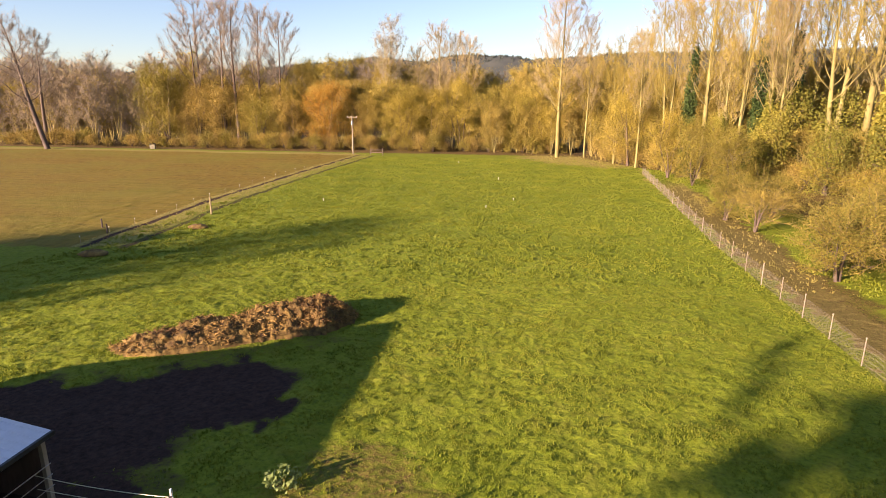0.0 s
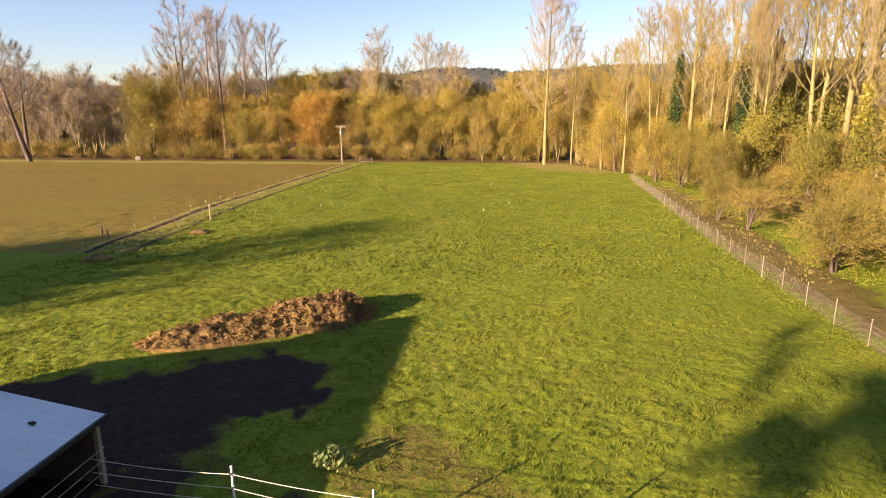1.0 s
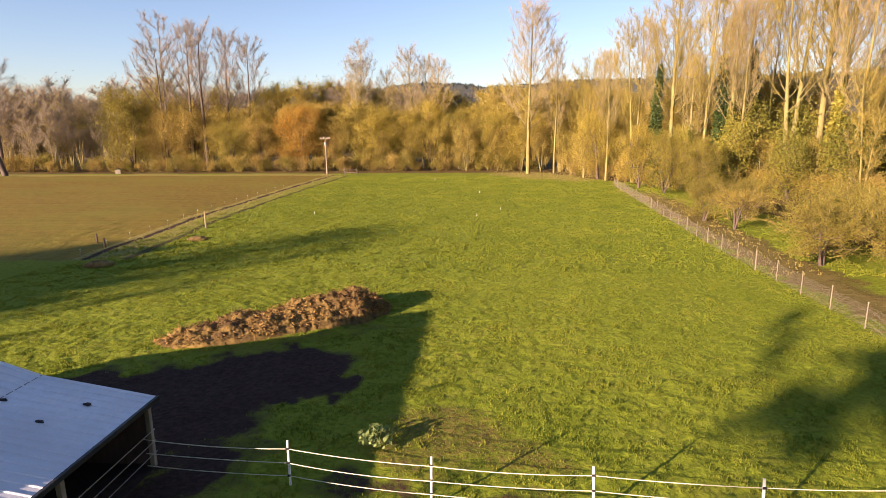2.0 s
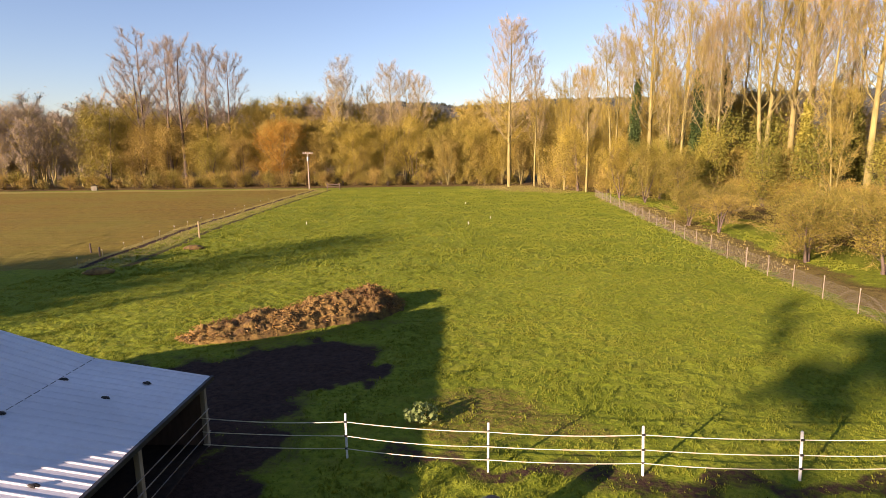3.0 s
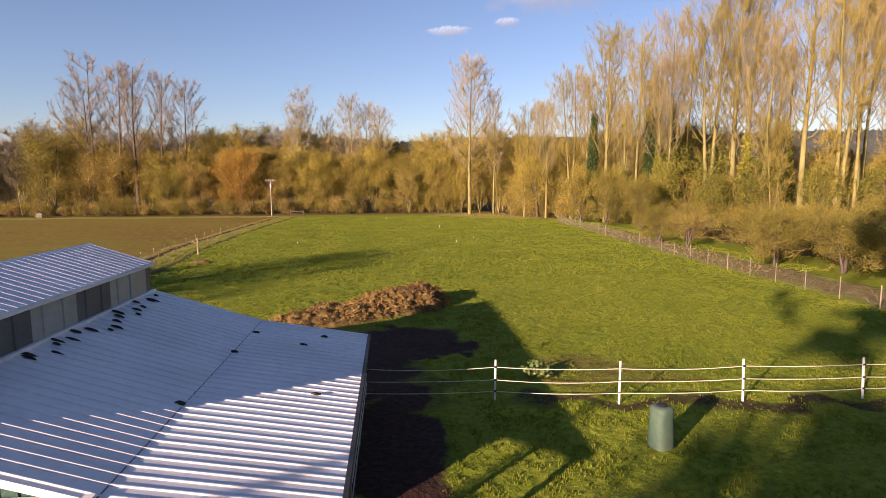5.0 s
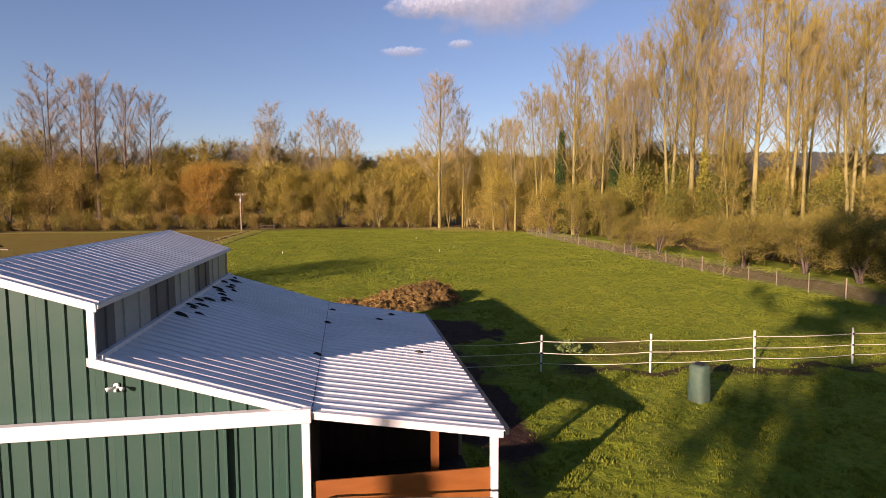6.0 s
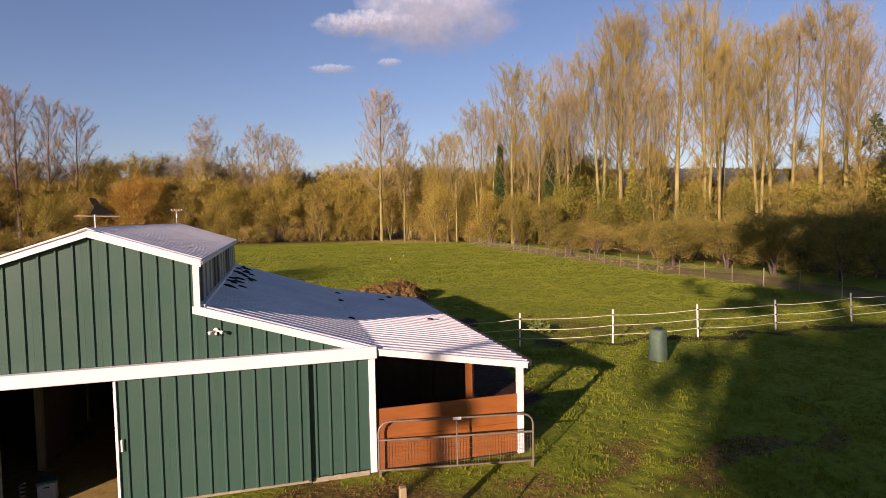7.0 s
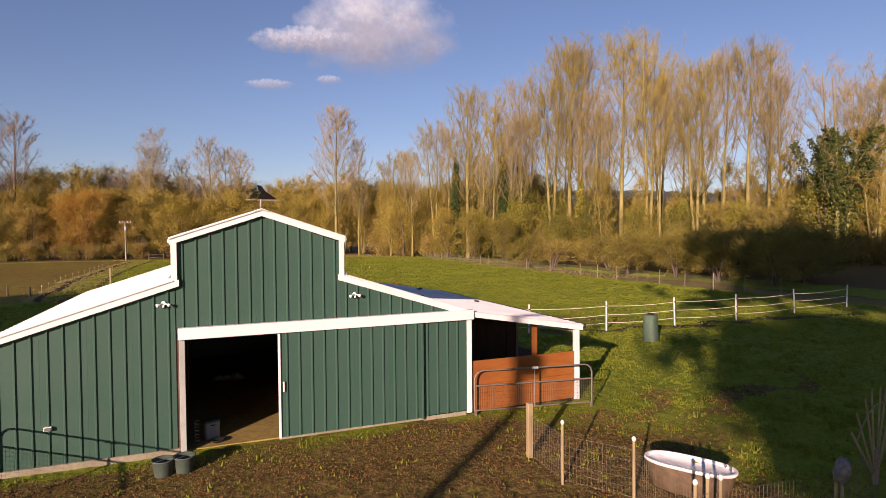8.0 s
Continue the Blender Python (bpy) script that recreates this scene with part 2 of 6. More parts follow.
# ---- ground: one sheet to the horizon ----
def axis_steps(stops, far, grow=1.16):
    """Grid lines: (from, to, step) stretches end to end, then ever wider steps out to far."""
    mid = np.concatenate([np.arange(a, b - 1e-6, step) for a, b, step in stops] + [[stops[-1][1]]])

    def tail(start, sign, step):
        out, p = [], start
        while abs(p) < far:
            step *= grow
            p += sign * step
            out.append(p)
        return out
    return np.concatenate([tail(mid[0], -1, stops[0][2])[::-1], mid, tail(mid[-1], 1, stops[-1][2])])


def vnoise(x, y, cell, seed):
    """Smooth value noise on arrays, 0 to 1."""
    rng = np.random.RandomState(seed)
    tab = rng.rand(256, 256)
    u, v = x / cell, y / cell
    i, j = np.floor(u).astype(int), np.floor(v).astype(int)
    fu, fv = u - i, v - j
    fu, fv = fu * fu * (3 - 2 * fu), fv * fv * (3 - 2 * fv)
    i0, i1, j0, j1 = i % 256, (i + 1) % 256, j % 256, (j + 1) % 256
    return (tab[i0, j0] * (1 - fu) + tab[i1, j0] * fu) * (1 - fv) + (tab[i0, j1] * (1 - fu) + tab[i1, j1] * fu) * fv


def soft_step(v, lo, hi):
    t = np.clip((v - lo) / (hi - lo), 0, 1)
    return t * t * (3 - 2 * t)


def blob(x, y, cx, cy, rx, ry, turn=0.0, edge=0.35):
    c, s = math.cos(radians(turn)), math.sin(radians(turn))
    u, v = ((x - cx) * c + (y - cy) * s) / rx, (-(x - cx) * s + (y - cy) * c) / ry
    return 1 - soft_step(np.sqrt(u * u + v * v), 1 - edge, 1 + edge)


def fence_x(y):
    """The line of the wire fence east of the pasture."""
    return 36.4 + np.clip(y - 45, 0, 100) * 0.047


def track_x(y):
    """The middle of the grassy track west of the pasture."""
    return np.interp(y, (36, 42, 60, 85, 112), (-11.2, -11.6, -12.8, -12.9, -12.4))


def zones(x, y):
    """Bare soil, ploughed land, dry grass and leaf litter, 0 to 1 each."""
    wx = x + (vnoise(x, y, 1.3, 3) - 0.5) * 1.6 + (vnoise(x, y, 0.45, 4) - 0.5) * 0.6
    wy = y + (vnoise(x, y, 1.3, 5) - 0.5) * 1.6 + (vnoise(x, y, 0.45, 6) - 0.5) * 0.6
    soil = np.zeros_like(x)
    # bare soil behind the barn, trimmed to where the barn's shade lies
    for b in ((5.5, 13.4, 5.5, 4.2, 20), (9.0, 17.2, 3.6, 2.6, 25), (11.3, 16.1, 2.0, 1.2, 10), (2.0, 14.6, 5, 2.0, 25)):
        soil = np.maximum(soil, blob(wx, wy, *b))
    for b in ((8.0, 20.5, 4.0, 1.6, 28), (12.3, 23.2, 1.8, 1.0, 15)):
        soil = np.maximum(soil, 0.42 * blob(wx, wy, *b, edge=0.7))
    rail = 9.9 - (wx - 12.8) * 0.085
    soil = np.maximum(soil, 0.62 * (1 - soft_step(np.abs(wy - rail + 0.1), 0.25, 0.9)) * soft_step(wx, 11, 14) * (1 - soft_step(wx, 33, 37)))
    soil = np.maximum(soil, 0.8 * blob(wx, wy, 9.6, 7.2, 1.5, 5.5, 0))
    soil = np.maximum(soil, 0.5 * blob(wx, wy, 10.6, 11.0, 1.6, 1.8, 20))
    lane = wx - fence_x(wy)
    lane_m = soft_step(lane, 0.4, 1.0) * (1 - soft_step(lane, 3.6, 4.8)) * (1 - soft_step(wy, 70, 95)) * soft_step(wy, -10, 5)
    lane_l = 0.5 * lane_m
    t = x - track_x(y) + (vnoise(x, y, 2.2, 7) - 0.5) * 0.5
    field = soft_step(wy, 35.5, 37.5) * (1 - soft_step(wy, 112, 118))
    plough = (1 - soft_step(t, -2.2, -1.8)) * field
    dry = (soft_step(t, -2.9, -2.4) * (1 - soft_step(t, 1.0, 1.8))) * field * (0.58 + 0.3 * (np.abs(t + 2.3) < 0.5))
    dry = np.maximum(dry, 0.85 * soft_step(wy, 112.5, 114) * (1 - soft_step(wy, 116.5, 118.5)) * (1 - soft_step(wx, -16, -12)))
    dry = np.maximum(dry, 0.85 * lane_m)
    rut = (1 - soft_step(np.abs(t + 1.6), 0.2, 0.5)) + 0.85 * (1 - soft_step(np.abs(t - 1.7), 0.25, 0.75))
    soil = np.maximum(soil, (0.72 + 0.2 * (t < 0)) * np.clip(rut, 0, 1) * field)
    dry = np.maximum(dry, 0.8 * blob(wx, wy, 30, 112, 14, 9, -50))
    dry = np.maximum(dry, 0.6 * (1 - soft_step(np.abs(wx - fence_x(wy) - 0.2), 0.3, 0.8)) * soft_step(wy, 60, 75) * (1 - soft_step(wy, 95, 105)))
    litter = lane_l.copy()
    for b in ((2.5, -2.6, 8.0, 2.6, -4), (-3, -2.2, 6, 2.2, 0), (4, -5.5, 5.5, 3.5, -20)):
        litter = np.maximum(litter, 0.66 * blob(wx, wy, *b))
    for b in ((17.2, 13.2, 2.9, 2.1, -12), (20.0, 11.6, 2.4, 1.1, -10), (15.6, 11.6, 1.4, 1.6, 0)):
        litter = np.maximum(litter, 0.52 * blob(wx, wy, *b, edge=0.75))
    litter = np.maximum(litter, 0.55 * blob(wx, wy, 9.6, -1.0, 2.8, 0.5, 25))
    litter = np.maximum(litter, 0.6 * blob(wx, wy, 13.5, -1.6, 4.0, 0.5, 12))
    wood = np.maximum(soft_step(wy, 117, 122) * (1 - soft_step(wx, 27, 31)), soft_step(wx - (41.5 + np.clip(wy - 95, -60, 30) * -0.55), 0, 3) * soft_step(wy, 56, 66))
    wood = np.maximum(wood, soft_step(wx, 47, 50) * soft_step(wy, 5, 10))
    litter = np.maximum(litter, wood)
    litter = np.maximum(litter, 0.6 * soft_step(lane, 3.0, 4.0) * (1 - soft_step(lane, 4.5, 6.0)) * (wy < 75))
    return [np.clip(v, 0, 1) for v in (soil, plough, dry, litter)]


def ground_height(x, y, z4):
    soil, plough, dry, litter = z4
    h = (vnoise(x, y, 0.62, 11) - 0.5) * 0.03 + (vnoise(x, y, 1.5, 12) - 0.5) * 0.04 + (vnoise(x, y, 9, 13) - 0.5) * 0.12
    turf = np.clip(1 - soil * 1.4 - plough * 1.5 - 0.7 * litter, 0, 1)
    h += turf * (0.056 * soft_step(0.55 * vnoise(x, y, 0.22, 16) + 0.45 * vnoise(x, y, 0.14, 17), 0.3, 0.75) - 0.028)
    h += litter * (vnoise(x, y, 0.22, 18) - 0.5) * 0.05
    h += soil * ((vnoise(x, y, 0.55, 14) - 0.5) * 0.07 - 0.03)
    h += plough * ((vnoise(x, y * 0.3, 0.5, 15) - 0.5) * 0.08)
    h -= 0.02
    near = np.exp(-((np.maximum(np.abs(x) - 9, 0)) ** 2 + (np.maximum(np.abs(y - 5) - 6, 0)) ** 2) / 2.0)
    return h * (1 - 0.8 * near) * (np.hypot(x, y) < 400)


gx = axis_steps(((-22, -8, 0.3), (-8, 37, 0.13), (37, 44, 0.3)), 4200)
gy = axis_steps(((-9, 36, 0.13), (36, 62, 0.22), (62, 112, 0.4)), 4200)
GX, GY = np.meshgrid(gx, gy, indexing="ij")
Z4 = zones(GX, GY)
GZ = ground_height(GX, GY, Z4)
nx, ny = GX.shape
gme = bpy.data.meshes.new("ground")
idx = np.arange(nx * ny).reshape(nx, ny)
quads = np.stack([idx[:-1, :-1], idx[1:, :-1], idx[1:, 1:], idx[:-1, 1:]], -1).reshape(-1, 4)
gme.vertices.add(nx * ny)
gme.vertices.foreach_set("co", np.stack([GX, GY, GZ], -1).astype(np.float32).ravel())
gme.loops.add(quads.size)
gme.loops.foreach_set("vertex_index", quads.astype(np.int32).ravel())
gme.polygons.add(len(quads))
gme.polygons.foreach_set("loop_start", np.arange(0, quads.size, 4, dtype=np.int32))
gme.update(calc_edges=True)
gme.polygons.foreach_set("use_smooth", np.ones(len(quads), dtype=bool))
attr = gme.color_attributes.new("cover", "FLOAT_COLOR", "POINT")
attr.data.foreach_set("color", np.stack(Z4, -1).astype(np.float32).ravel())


def ground_material():
    m, nt, bsdf = nodes_of("pasture_ground")
    vec = nt.nodes.new("ShaderNodeTexCoord").outputs["Object"]
    at = nt.nodes.new("ShaderNodeAttribute")
    at.attribute_name = "cover"
    sep = nt.nodes.new("ShaderNodeSeparateColor")
    nt.links.new(at.outputs["Color"], sep.inputs[0])
    fine = noise_of(nt, vec, 5.0, 6, 0.65)
    mid = noise_of(nt, vec, 1.1, 4, 0.6)
    big = noise_of(nt, vec, 0.11, 3, 0.5)
    grass = ramp(nt, fine, [(0.32, (0.083, 0.122, 0.010)), (0.5, (0.172, 0.215, 0.016)), (0.7, (0.240, 0.278, 0.028))])
    grass = mixed(nt, ramp(nt, mid, [(0.5, (0, 0, 0)), (0.72, (0.5, 0.5, 0.5))]), grass, (0.24, 0.23, 0.035))
    grass = mixed(nt, ramp(nt, big, [(0.45, (0, 0, 0)), (0.65, (0.45, 0.45, 0.45))]), grass, (0.13, 0.18, 0.011))
    # soil brown, darkened in colour to deepen the barn's shade on it
    shade_toned_earth = ramp(nt, fine, [(0.3, (0.019, 0.009, 0.008)), (0.7, (0.068, 0.037, 0.026))])
    plough = ramp(nt, noise_of(nt, vec, 2.0, 5, 0.65, (1, 0.35, 1)), [(0.35, (0.115, 0.072, 0.011)), (0.65, (0.225, 0.155, 0.023))])
    plough = mixed(nt, ramp(nt, noise_of(nt, vec, 0.06, 3, 0.6), [(0.4, (0, 0, 0)), (0.65, (0.65, 0.65, 0.65))]), plough, (0.15, 0.155, 0.02))
    rows = noise_of(nt, vec, 1.4, 3, 0.6, (0.04, 1, 1))
    plough = mixed(nt, ramp(nt, rows, [(0.42, (0, 0, 0)), (0.6, (0.5, 0.5, 0.5))]), plough, (0.215, 0.155, 0.032))
    dry = ramp(nt, fine, [(0.3, (0.15, 0.13, 0.03)), (0.7, (0.36, 0.30, 0.09))])
    litter = ramp(nt, noise_of(nt, vec, 8.0, 6, 0.75), [(0.34, (0.040, 0.024, 0.009)), (0.5, (0.12, 0.078, 0.026)), (0.68, (0.26, 0.18, 0.062))])
    def edge(v):
        return maths(nt, "MULTIPLY", maths(nt, "SUBTRACT", maths(nt, "ADD", v, maths(nt, "MULTIPLY", maths(nt, "SUBTRACT", fine, 0.5), 0.9)), 0.32), 2.8, True)
    col = mixed(nt, edge(sep.outputs[1]), grass, plough)
    col = mixed(nt, edge(sep.outputs[2]), col, dry)
    col = mixed(nt, edge(at.outputs["Alpha"]), col, litter)
    col = mixed(nt, edge(sep.outputs[0]), col, shade_toned_earth)
    nt.links.new(col, bsdf.inputs["Base Color"])
    bsdf.inputs["Roughness"].default_value = 0.95
    bsdf.inputs["Specular IOR Level"].default_value = 0.15
    bumped(nt, bsdf, maths(nt, "ADD", fine, maths(nt, "MULTIPLY", mid, 0.8)), 0.8, 0.10)
    return m


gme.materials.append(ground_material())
ground = tagged(new("ground", gme), "green pasture with bare soil, ploughed land and leaf litter", "ground", kind="structure")


def tufts(name, material, count, region, height, width, blades, keep, seed, lean=0.5):
    """Short grass as one mesh of many blades."""
    rng = np.random.RandomState(seed)
    x0, x1, y0, y1 = region
    x, y = rng.uniform(x0, x1, count), rng.uniform(y0, y1, count)
    ok = rng.rand(count) < keep(x, y)
    x, y = x[ok], y[ok]
    z = ground_height(x, y, zones(x, y))
    n = len(x)
    hgt = rng.uniform(height[0], height[1], n) * (0.45 + 1.1 * vnoise(x, y, 0.6, seed + 1))
    verts, tri = [], 0
    for b in range(blades):
        a = rng.uniform(0, 2 * math.pi, n)
        r = rng.uniform(0, width[1] * 2.2, n)
        bx, by = x + np.cos(a) * r, y + np.sin(a) * r
        c = rng.uniform(0, 2 * math.pi, n)
        w = rng.uniform(width[0], width[1], n)
        dx, dy = np.cos(c) * w, np.sin(c) * w
        l = hgt * rng.uniform(0.7, 1.1, n)
        tx, ty = bx + np.cos(a) * l * lean * rng.rand(n), by + np.sin(a) * l * lean * rng.rand(n)
        verts.append(np.stack([np.stack([bx - dx, by - dy, z - 0.02], -1), np.stack([bx + dx, by + dy, z - 0.02], -1), np.stack([tx, ty, z + l], -1)], 1))
    v = np.concatenate(verts).reshape(-1, 3).astype(np.float32)
    me = tri_mesh(name, v, material)
    return new(name, me)


def tri_mesh(name, v, material):
    me = bpy.data.meshes.new(name)
    me.vertices.add(len(v))
    me.vertices.foreach_set("co", np.ascontiguousarray(v, dtype=np.float32).ravel())
    me.loops.add(len(v))
    me.loops.foreach_set("vertex_index", np.arange(len(v), dtype=np.int32))
    me.polygons.add(len(v) // 3)
    me.polygons.foreach_set("loop_start", np.arange(0, len(v), 3, dtype=np.int32))
    me.update(calc_edges=True)
    me.materials.append(material)
    return me


def grass_keep(x, y):
    s, p, d, l = zones(x, y)
    barn = (x > -5.4) & (x < 8.8) & (y > -0.3) & (y < 11)
    tuft = 0.12 + 1.2 * soft_step(0.6 * vnoise(x, y, 0.33, 77) + 0.4 * vnoise(x, y, 0.9, 78), 0.42, 0.62)
    return np.clip(1.1 - 1.5 * s - 1.6 * p - 1.2 * d - 1.5 * l, 0, 1) * ~barn * tuft


tagged(tufts("grass", GRASS_BLADE, 260000, (-14, 37, -7, 34), (0.03, 0.085), (0.012, 0.028), 3, grass_keep, 21), "short green pasture grass in uneven tufts", "grass", kind="stuff")
tagged(tufts("grass", GRASS_BLADE, 130000, (-13, 44, 34, 112), (0.07, 0.15), (0.04, 0.07), 3, grass_keep, 22), "short green pasture grass in uneven tufts", "grass", kind="stuff")
tagged(tufts("dry_grass", DRY_BLADE, 34000, (-18, 46, 34, 122), (0.06, 0.18), (0.02, 0.05), 3, lambda x, y: zones(x, y)[2] * 0.9, 23), "pale dry grass along the track and field edge", "grass", kind="stuff")
tagged(tufts("fallen_leaf", LITTER, 60000, (-10, 17, -9, 1), (0.015, 0.035), (0.015, 0.035), 2, lambda x, y: zones(x, y)[3] * ~((np.abs(x) < 8.7) & (y > -0.1)), 24, 2.5), "brown fallen leaves strewn over the yard", "leaves", kind="stuff")


# ---- trees ----
def grow_tree(seed, height, spread, trunk_r, first, limbs, rise, levels, twigs, lean=0.0, fork=0.0, shape="poplar"):
    """A skeleton: tapered pieces (a, b, ra, rb) by level, and the twig ends."""
    rng = random.Random(seed)
    pieces, ends = [], []

    def run(p, d, length, r, level, steps):
        r0 = r
        pts = [p]
        for s in range(steps):
            wob = (0.035 if shape == "poplar" else 0.07) if level == 0 else 0.22
            d = (d + Vector((rng.gauss(0, wob), rng.gauss(0, wob), rng.gauss(0, wob) + (0.08 * rise if level else 0.05)))).normalized()
            q = p + d * (length / steps)
            r1 = max(r0 * (1 - (s + 1) / steps * (0.82 if level == 0 else 0.85)), 0.008)
            pieces.append((level, p, q, r, r1))
            p, r = q, r1
            pts.append(q)
        return pts, d

    def crown_at(t):
        if shape == "poplar":
            return (0.45 + 0.9 * math.sin(math.pi * min(1, t * 0.9 + 0.12)) * 0.8)
        if shape == "round":
            return math.sin(math.pi * min(1.0, 0.18 + 0.80 * t)) ** 0.7
        return 0.4 + 0.6 * t

    starts = [(Vector((0, 0, 0)), Vector((lean, 0, 1)).normalized(), height, trunk_r)]
    if fork:
        starts = [(Vector((rng.uniform(-.3, .3), rng.uniform(-.3, .3), 0)), Vector((rng.gauss(0, fork), rng.gauss(0, fork), 1)).normalized(), height * rng.uniform(0.75, 1), trunk_r * 0.8) for _ in range(3)]
    per = max(2, limbs // len(starts))
    for p0, d0, h, r in starts:
        pts, _ = run(p0, d0, h, r, 0, 12)
        for i in range(per):
            t = first + (1 - first) * (i + rng.random()) / per
            k = min(len(pts) - 2, int(t * 12))
            base = pts[k].lerp(pts[k + 1], t * 12 - k)
            a = rng.uniform(0, 2 * math.pi)
            tt = (t - first) / (1 - first)
            length = spread * crown_at(tt) * rng.uniform(0.7, 1.2)
            up = rise * rng.uniform(0.7, 1.3)
            d = Vector((math.cos(a), math.sin(a), up)).normalized()
            lp, ld = run(base, d, length, r * (0.08 + 0.13 * (1 - t)), 1, 4)
            if levels > 1:
                for j in range(4):
                    u = 0.3 + 0.7 * rng.random()
                    kk = min(3, int(u * 4))
                    q = lp[kk].lerp(lp[kk + 1], u * 4 - kk)
                    dd = (ld + Vector((rng.gauss(0, .7), rng.gauss(0, .7), rng.gauss(0.15 * rise, .5)))).normalized()
                    sp, sd = run(q, dd, length * rng.uniform(0.35, 0.6), r * 0.07 + 0.01, 2, 2)
                    for _ in range(twigs):
                        u2 = rng.random()
                        k2 = min(1, int(u2 * 2))
                        ends.append((sp[k2].lerp(sp[k2 + 1], u2 * 2 - k2), sd, length))
            for _ in range(twigs):
                u = 0.25 + 0.75 * rng.random()
                kk = min(3, int(u * 4))
                ends.append((lp[kk].lerp(lp[kk + 1], u * 4 - kk), ld, length))
    return pieces, ends


def grow_upright(seed, height, half, trunk_r, first, limbs, steep, sec=7, twigs=4, stems=1, lean=0.0, form="ovate", spread=0.05):
    """A skeleton of steep limbs that rise to a rounded crown: pieces (level, a, b, ra, rb), and the twig ends."""
    rng = random.Random(seed)
    pieces, ends = [], []

    def girth(t):
        t = min(max(t, 0.0), 1.0)
        if form == "fan":
            return 0.22 + 0.78 * t ** 0.8 - 0.45 * max(0.0, t - 0.8) / 0.2
        return math.sin(math.pi * (0.13 + 0.78 * t)) ** 0.75

    def line(fn, steps, r0, r1, level):
        pts = [fn(k / steps) for k in range(steps + 1)]
        for k in range(steps):
            pieces.append((level, pts[k], pts[k + 1], r0 + (r1 - r0) * k / steps, r0 + (r1 - r0) * (k + 1) / steps))
        return pts

    for stem in range(stems):
        a0 = 2 * math.pi * (stem + rng.random() * 0.5) / stems
        tilt = (spread * height if stems > 1 else 0.0) * rng.uniform(0.6, 1.3)
        h = height * (rng.uniform(0.82, 1.0) if stem else 1.0)
        wx, wy = rng.uniform(0, 6), rng.uniform(0, 6)

        def axis(t):
            bow = t ** 0.8
            return Vector((math.cos(a0) * tilt * bow + lean * h * t + 0.012 * h * math.sin(wx + 4.5 * t) * t,
                           math.sin(a0) * tilt * bow + 0.012 * h * math.sin(wy + 4.0 * t) * t, h * t * 0.97))
        tr = trunk_r * (1.0 if stems == 1 else 0.72)
        line(axis, 14, tr, 0.03, 0)
        per = max(4, limbs // stems)
        wide = half / (1.0 if stems == 1 else 1.25)
        for i in range(per):
            u = first + (0.95 - first) * ((i + rng.random()) / per) ** 0.9
            base = axis(u)
            a = i * 2.4 + rng.uniform(-0.5, 0.5)
            reach = wide * girth((u - first) / (1 - first))
            for _ in range(2):
                top = min(u + steep * reach / h, 0.985)
                reach = wide * girth((top - first) / (1 - first))
            reach *= rng.choice((0.55, 0.8, 0.95, 1.08)) * rng.uniform(0.85, 1.1)
            up = min(steep * reach * rng.uniform(0.8, 1.25), h * 0.995 - base.z + rng.uniform(-0.5, 0.2))
            up = max(up, 0.25 * reach)
            kink, kz = rng.uniform(-0.5, 0.5), rng.uniform(0, 6)

            def limb(t):
                aa = a + kink * t * 0.6
                rr = reach * t ** 0.78
                return base + Vector((math.cos(aa) * rr + 0.05 * reach * math.sin(kz + 7 * t), math.sin(aa) * rr + 0.05 * reach * math.cos(kz + 6 * t), up * t ** 1.25))
            r0 = max(0.022, tr * (1 - u) * 0.34)
            pts = line(limb, 6 if stems < 3 else 4, r0, 0.014, 1)
            ends.append((pts[-1], (pts[-1] - pts[-2]).normalized(), reach))
            for j in range(sec):
                t = 0.22 + 0.78 * (j + rng.random()) / sec
                q = limb(min(t, 1.0))
                d = (limb(min(t + 0.1, 1.1)) - q).normalized()
                d = (d + Vector((rng.gauss(0, 0.55), rng.gauss(0, 0.55), rng.gauss(0.1, 0.35)))).normalized()
                length = (0.22 * reach + 0.028 * h) * rng.uniform(0.6, 1.25) * (1.15 - 0.45 * t)
                bend = Vector((rng.gauss(0, 0.12), rng.gauss(0, 0.12), 0.16)) * length
                sp = line(lambda v, q=q, d=d: q + d * (length * v) + bend * v * v, 2, max(0.011, r0 * 0.3), 0.009, 2)
                sd = (sp[-1] - sp[-2]).normalized()
                for _ in range(twigs):
                    v = rng.random()
                    ends.append((sp[0].lerp(sp[-1], v), sd, length))
    return pieces, ends


def limb_mesh(name, pieces, material, thin=0.0):
    b = Build()
    for level, p, q, r0, r1 in pieces:
        n = (8, 4, 3)[level]
        b.tube(p, q, max(r0, thin), max(r1, thin), n, False)
    me = bpy.data.meshes.new(name)
    me.from_pydata(b.v, [], b.f)
    me.polygons.foreach_set("use_smooth", np.ones(len(b.f), dtype=bool))
    me.materials.append(material)
    return me


def slivers(base, direction, length, width, rng):
    """Thin pointed twigs, one triangle each."""
    n = len(base)
    side = np.cross(direction, rng.normal(size=(n, 3)))
    side /= np.linalg.norm(side, axis=1, keepdims=True) + 1e-9
    tip = base + direction * length[:, None]
    return np.stack([base - side * width[:, None], base + side * width[:, None], tip], 1).reshape(-1, 3)


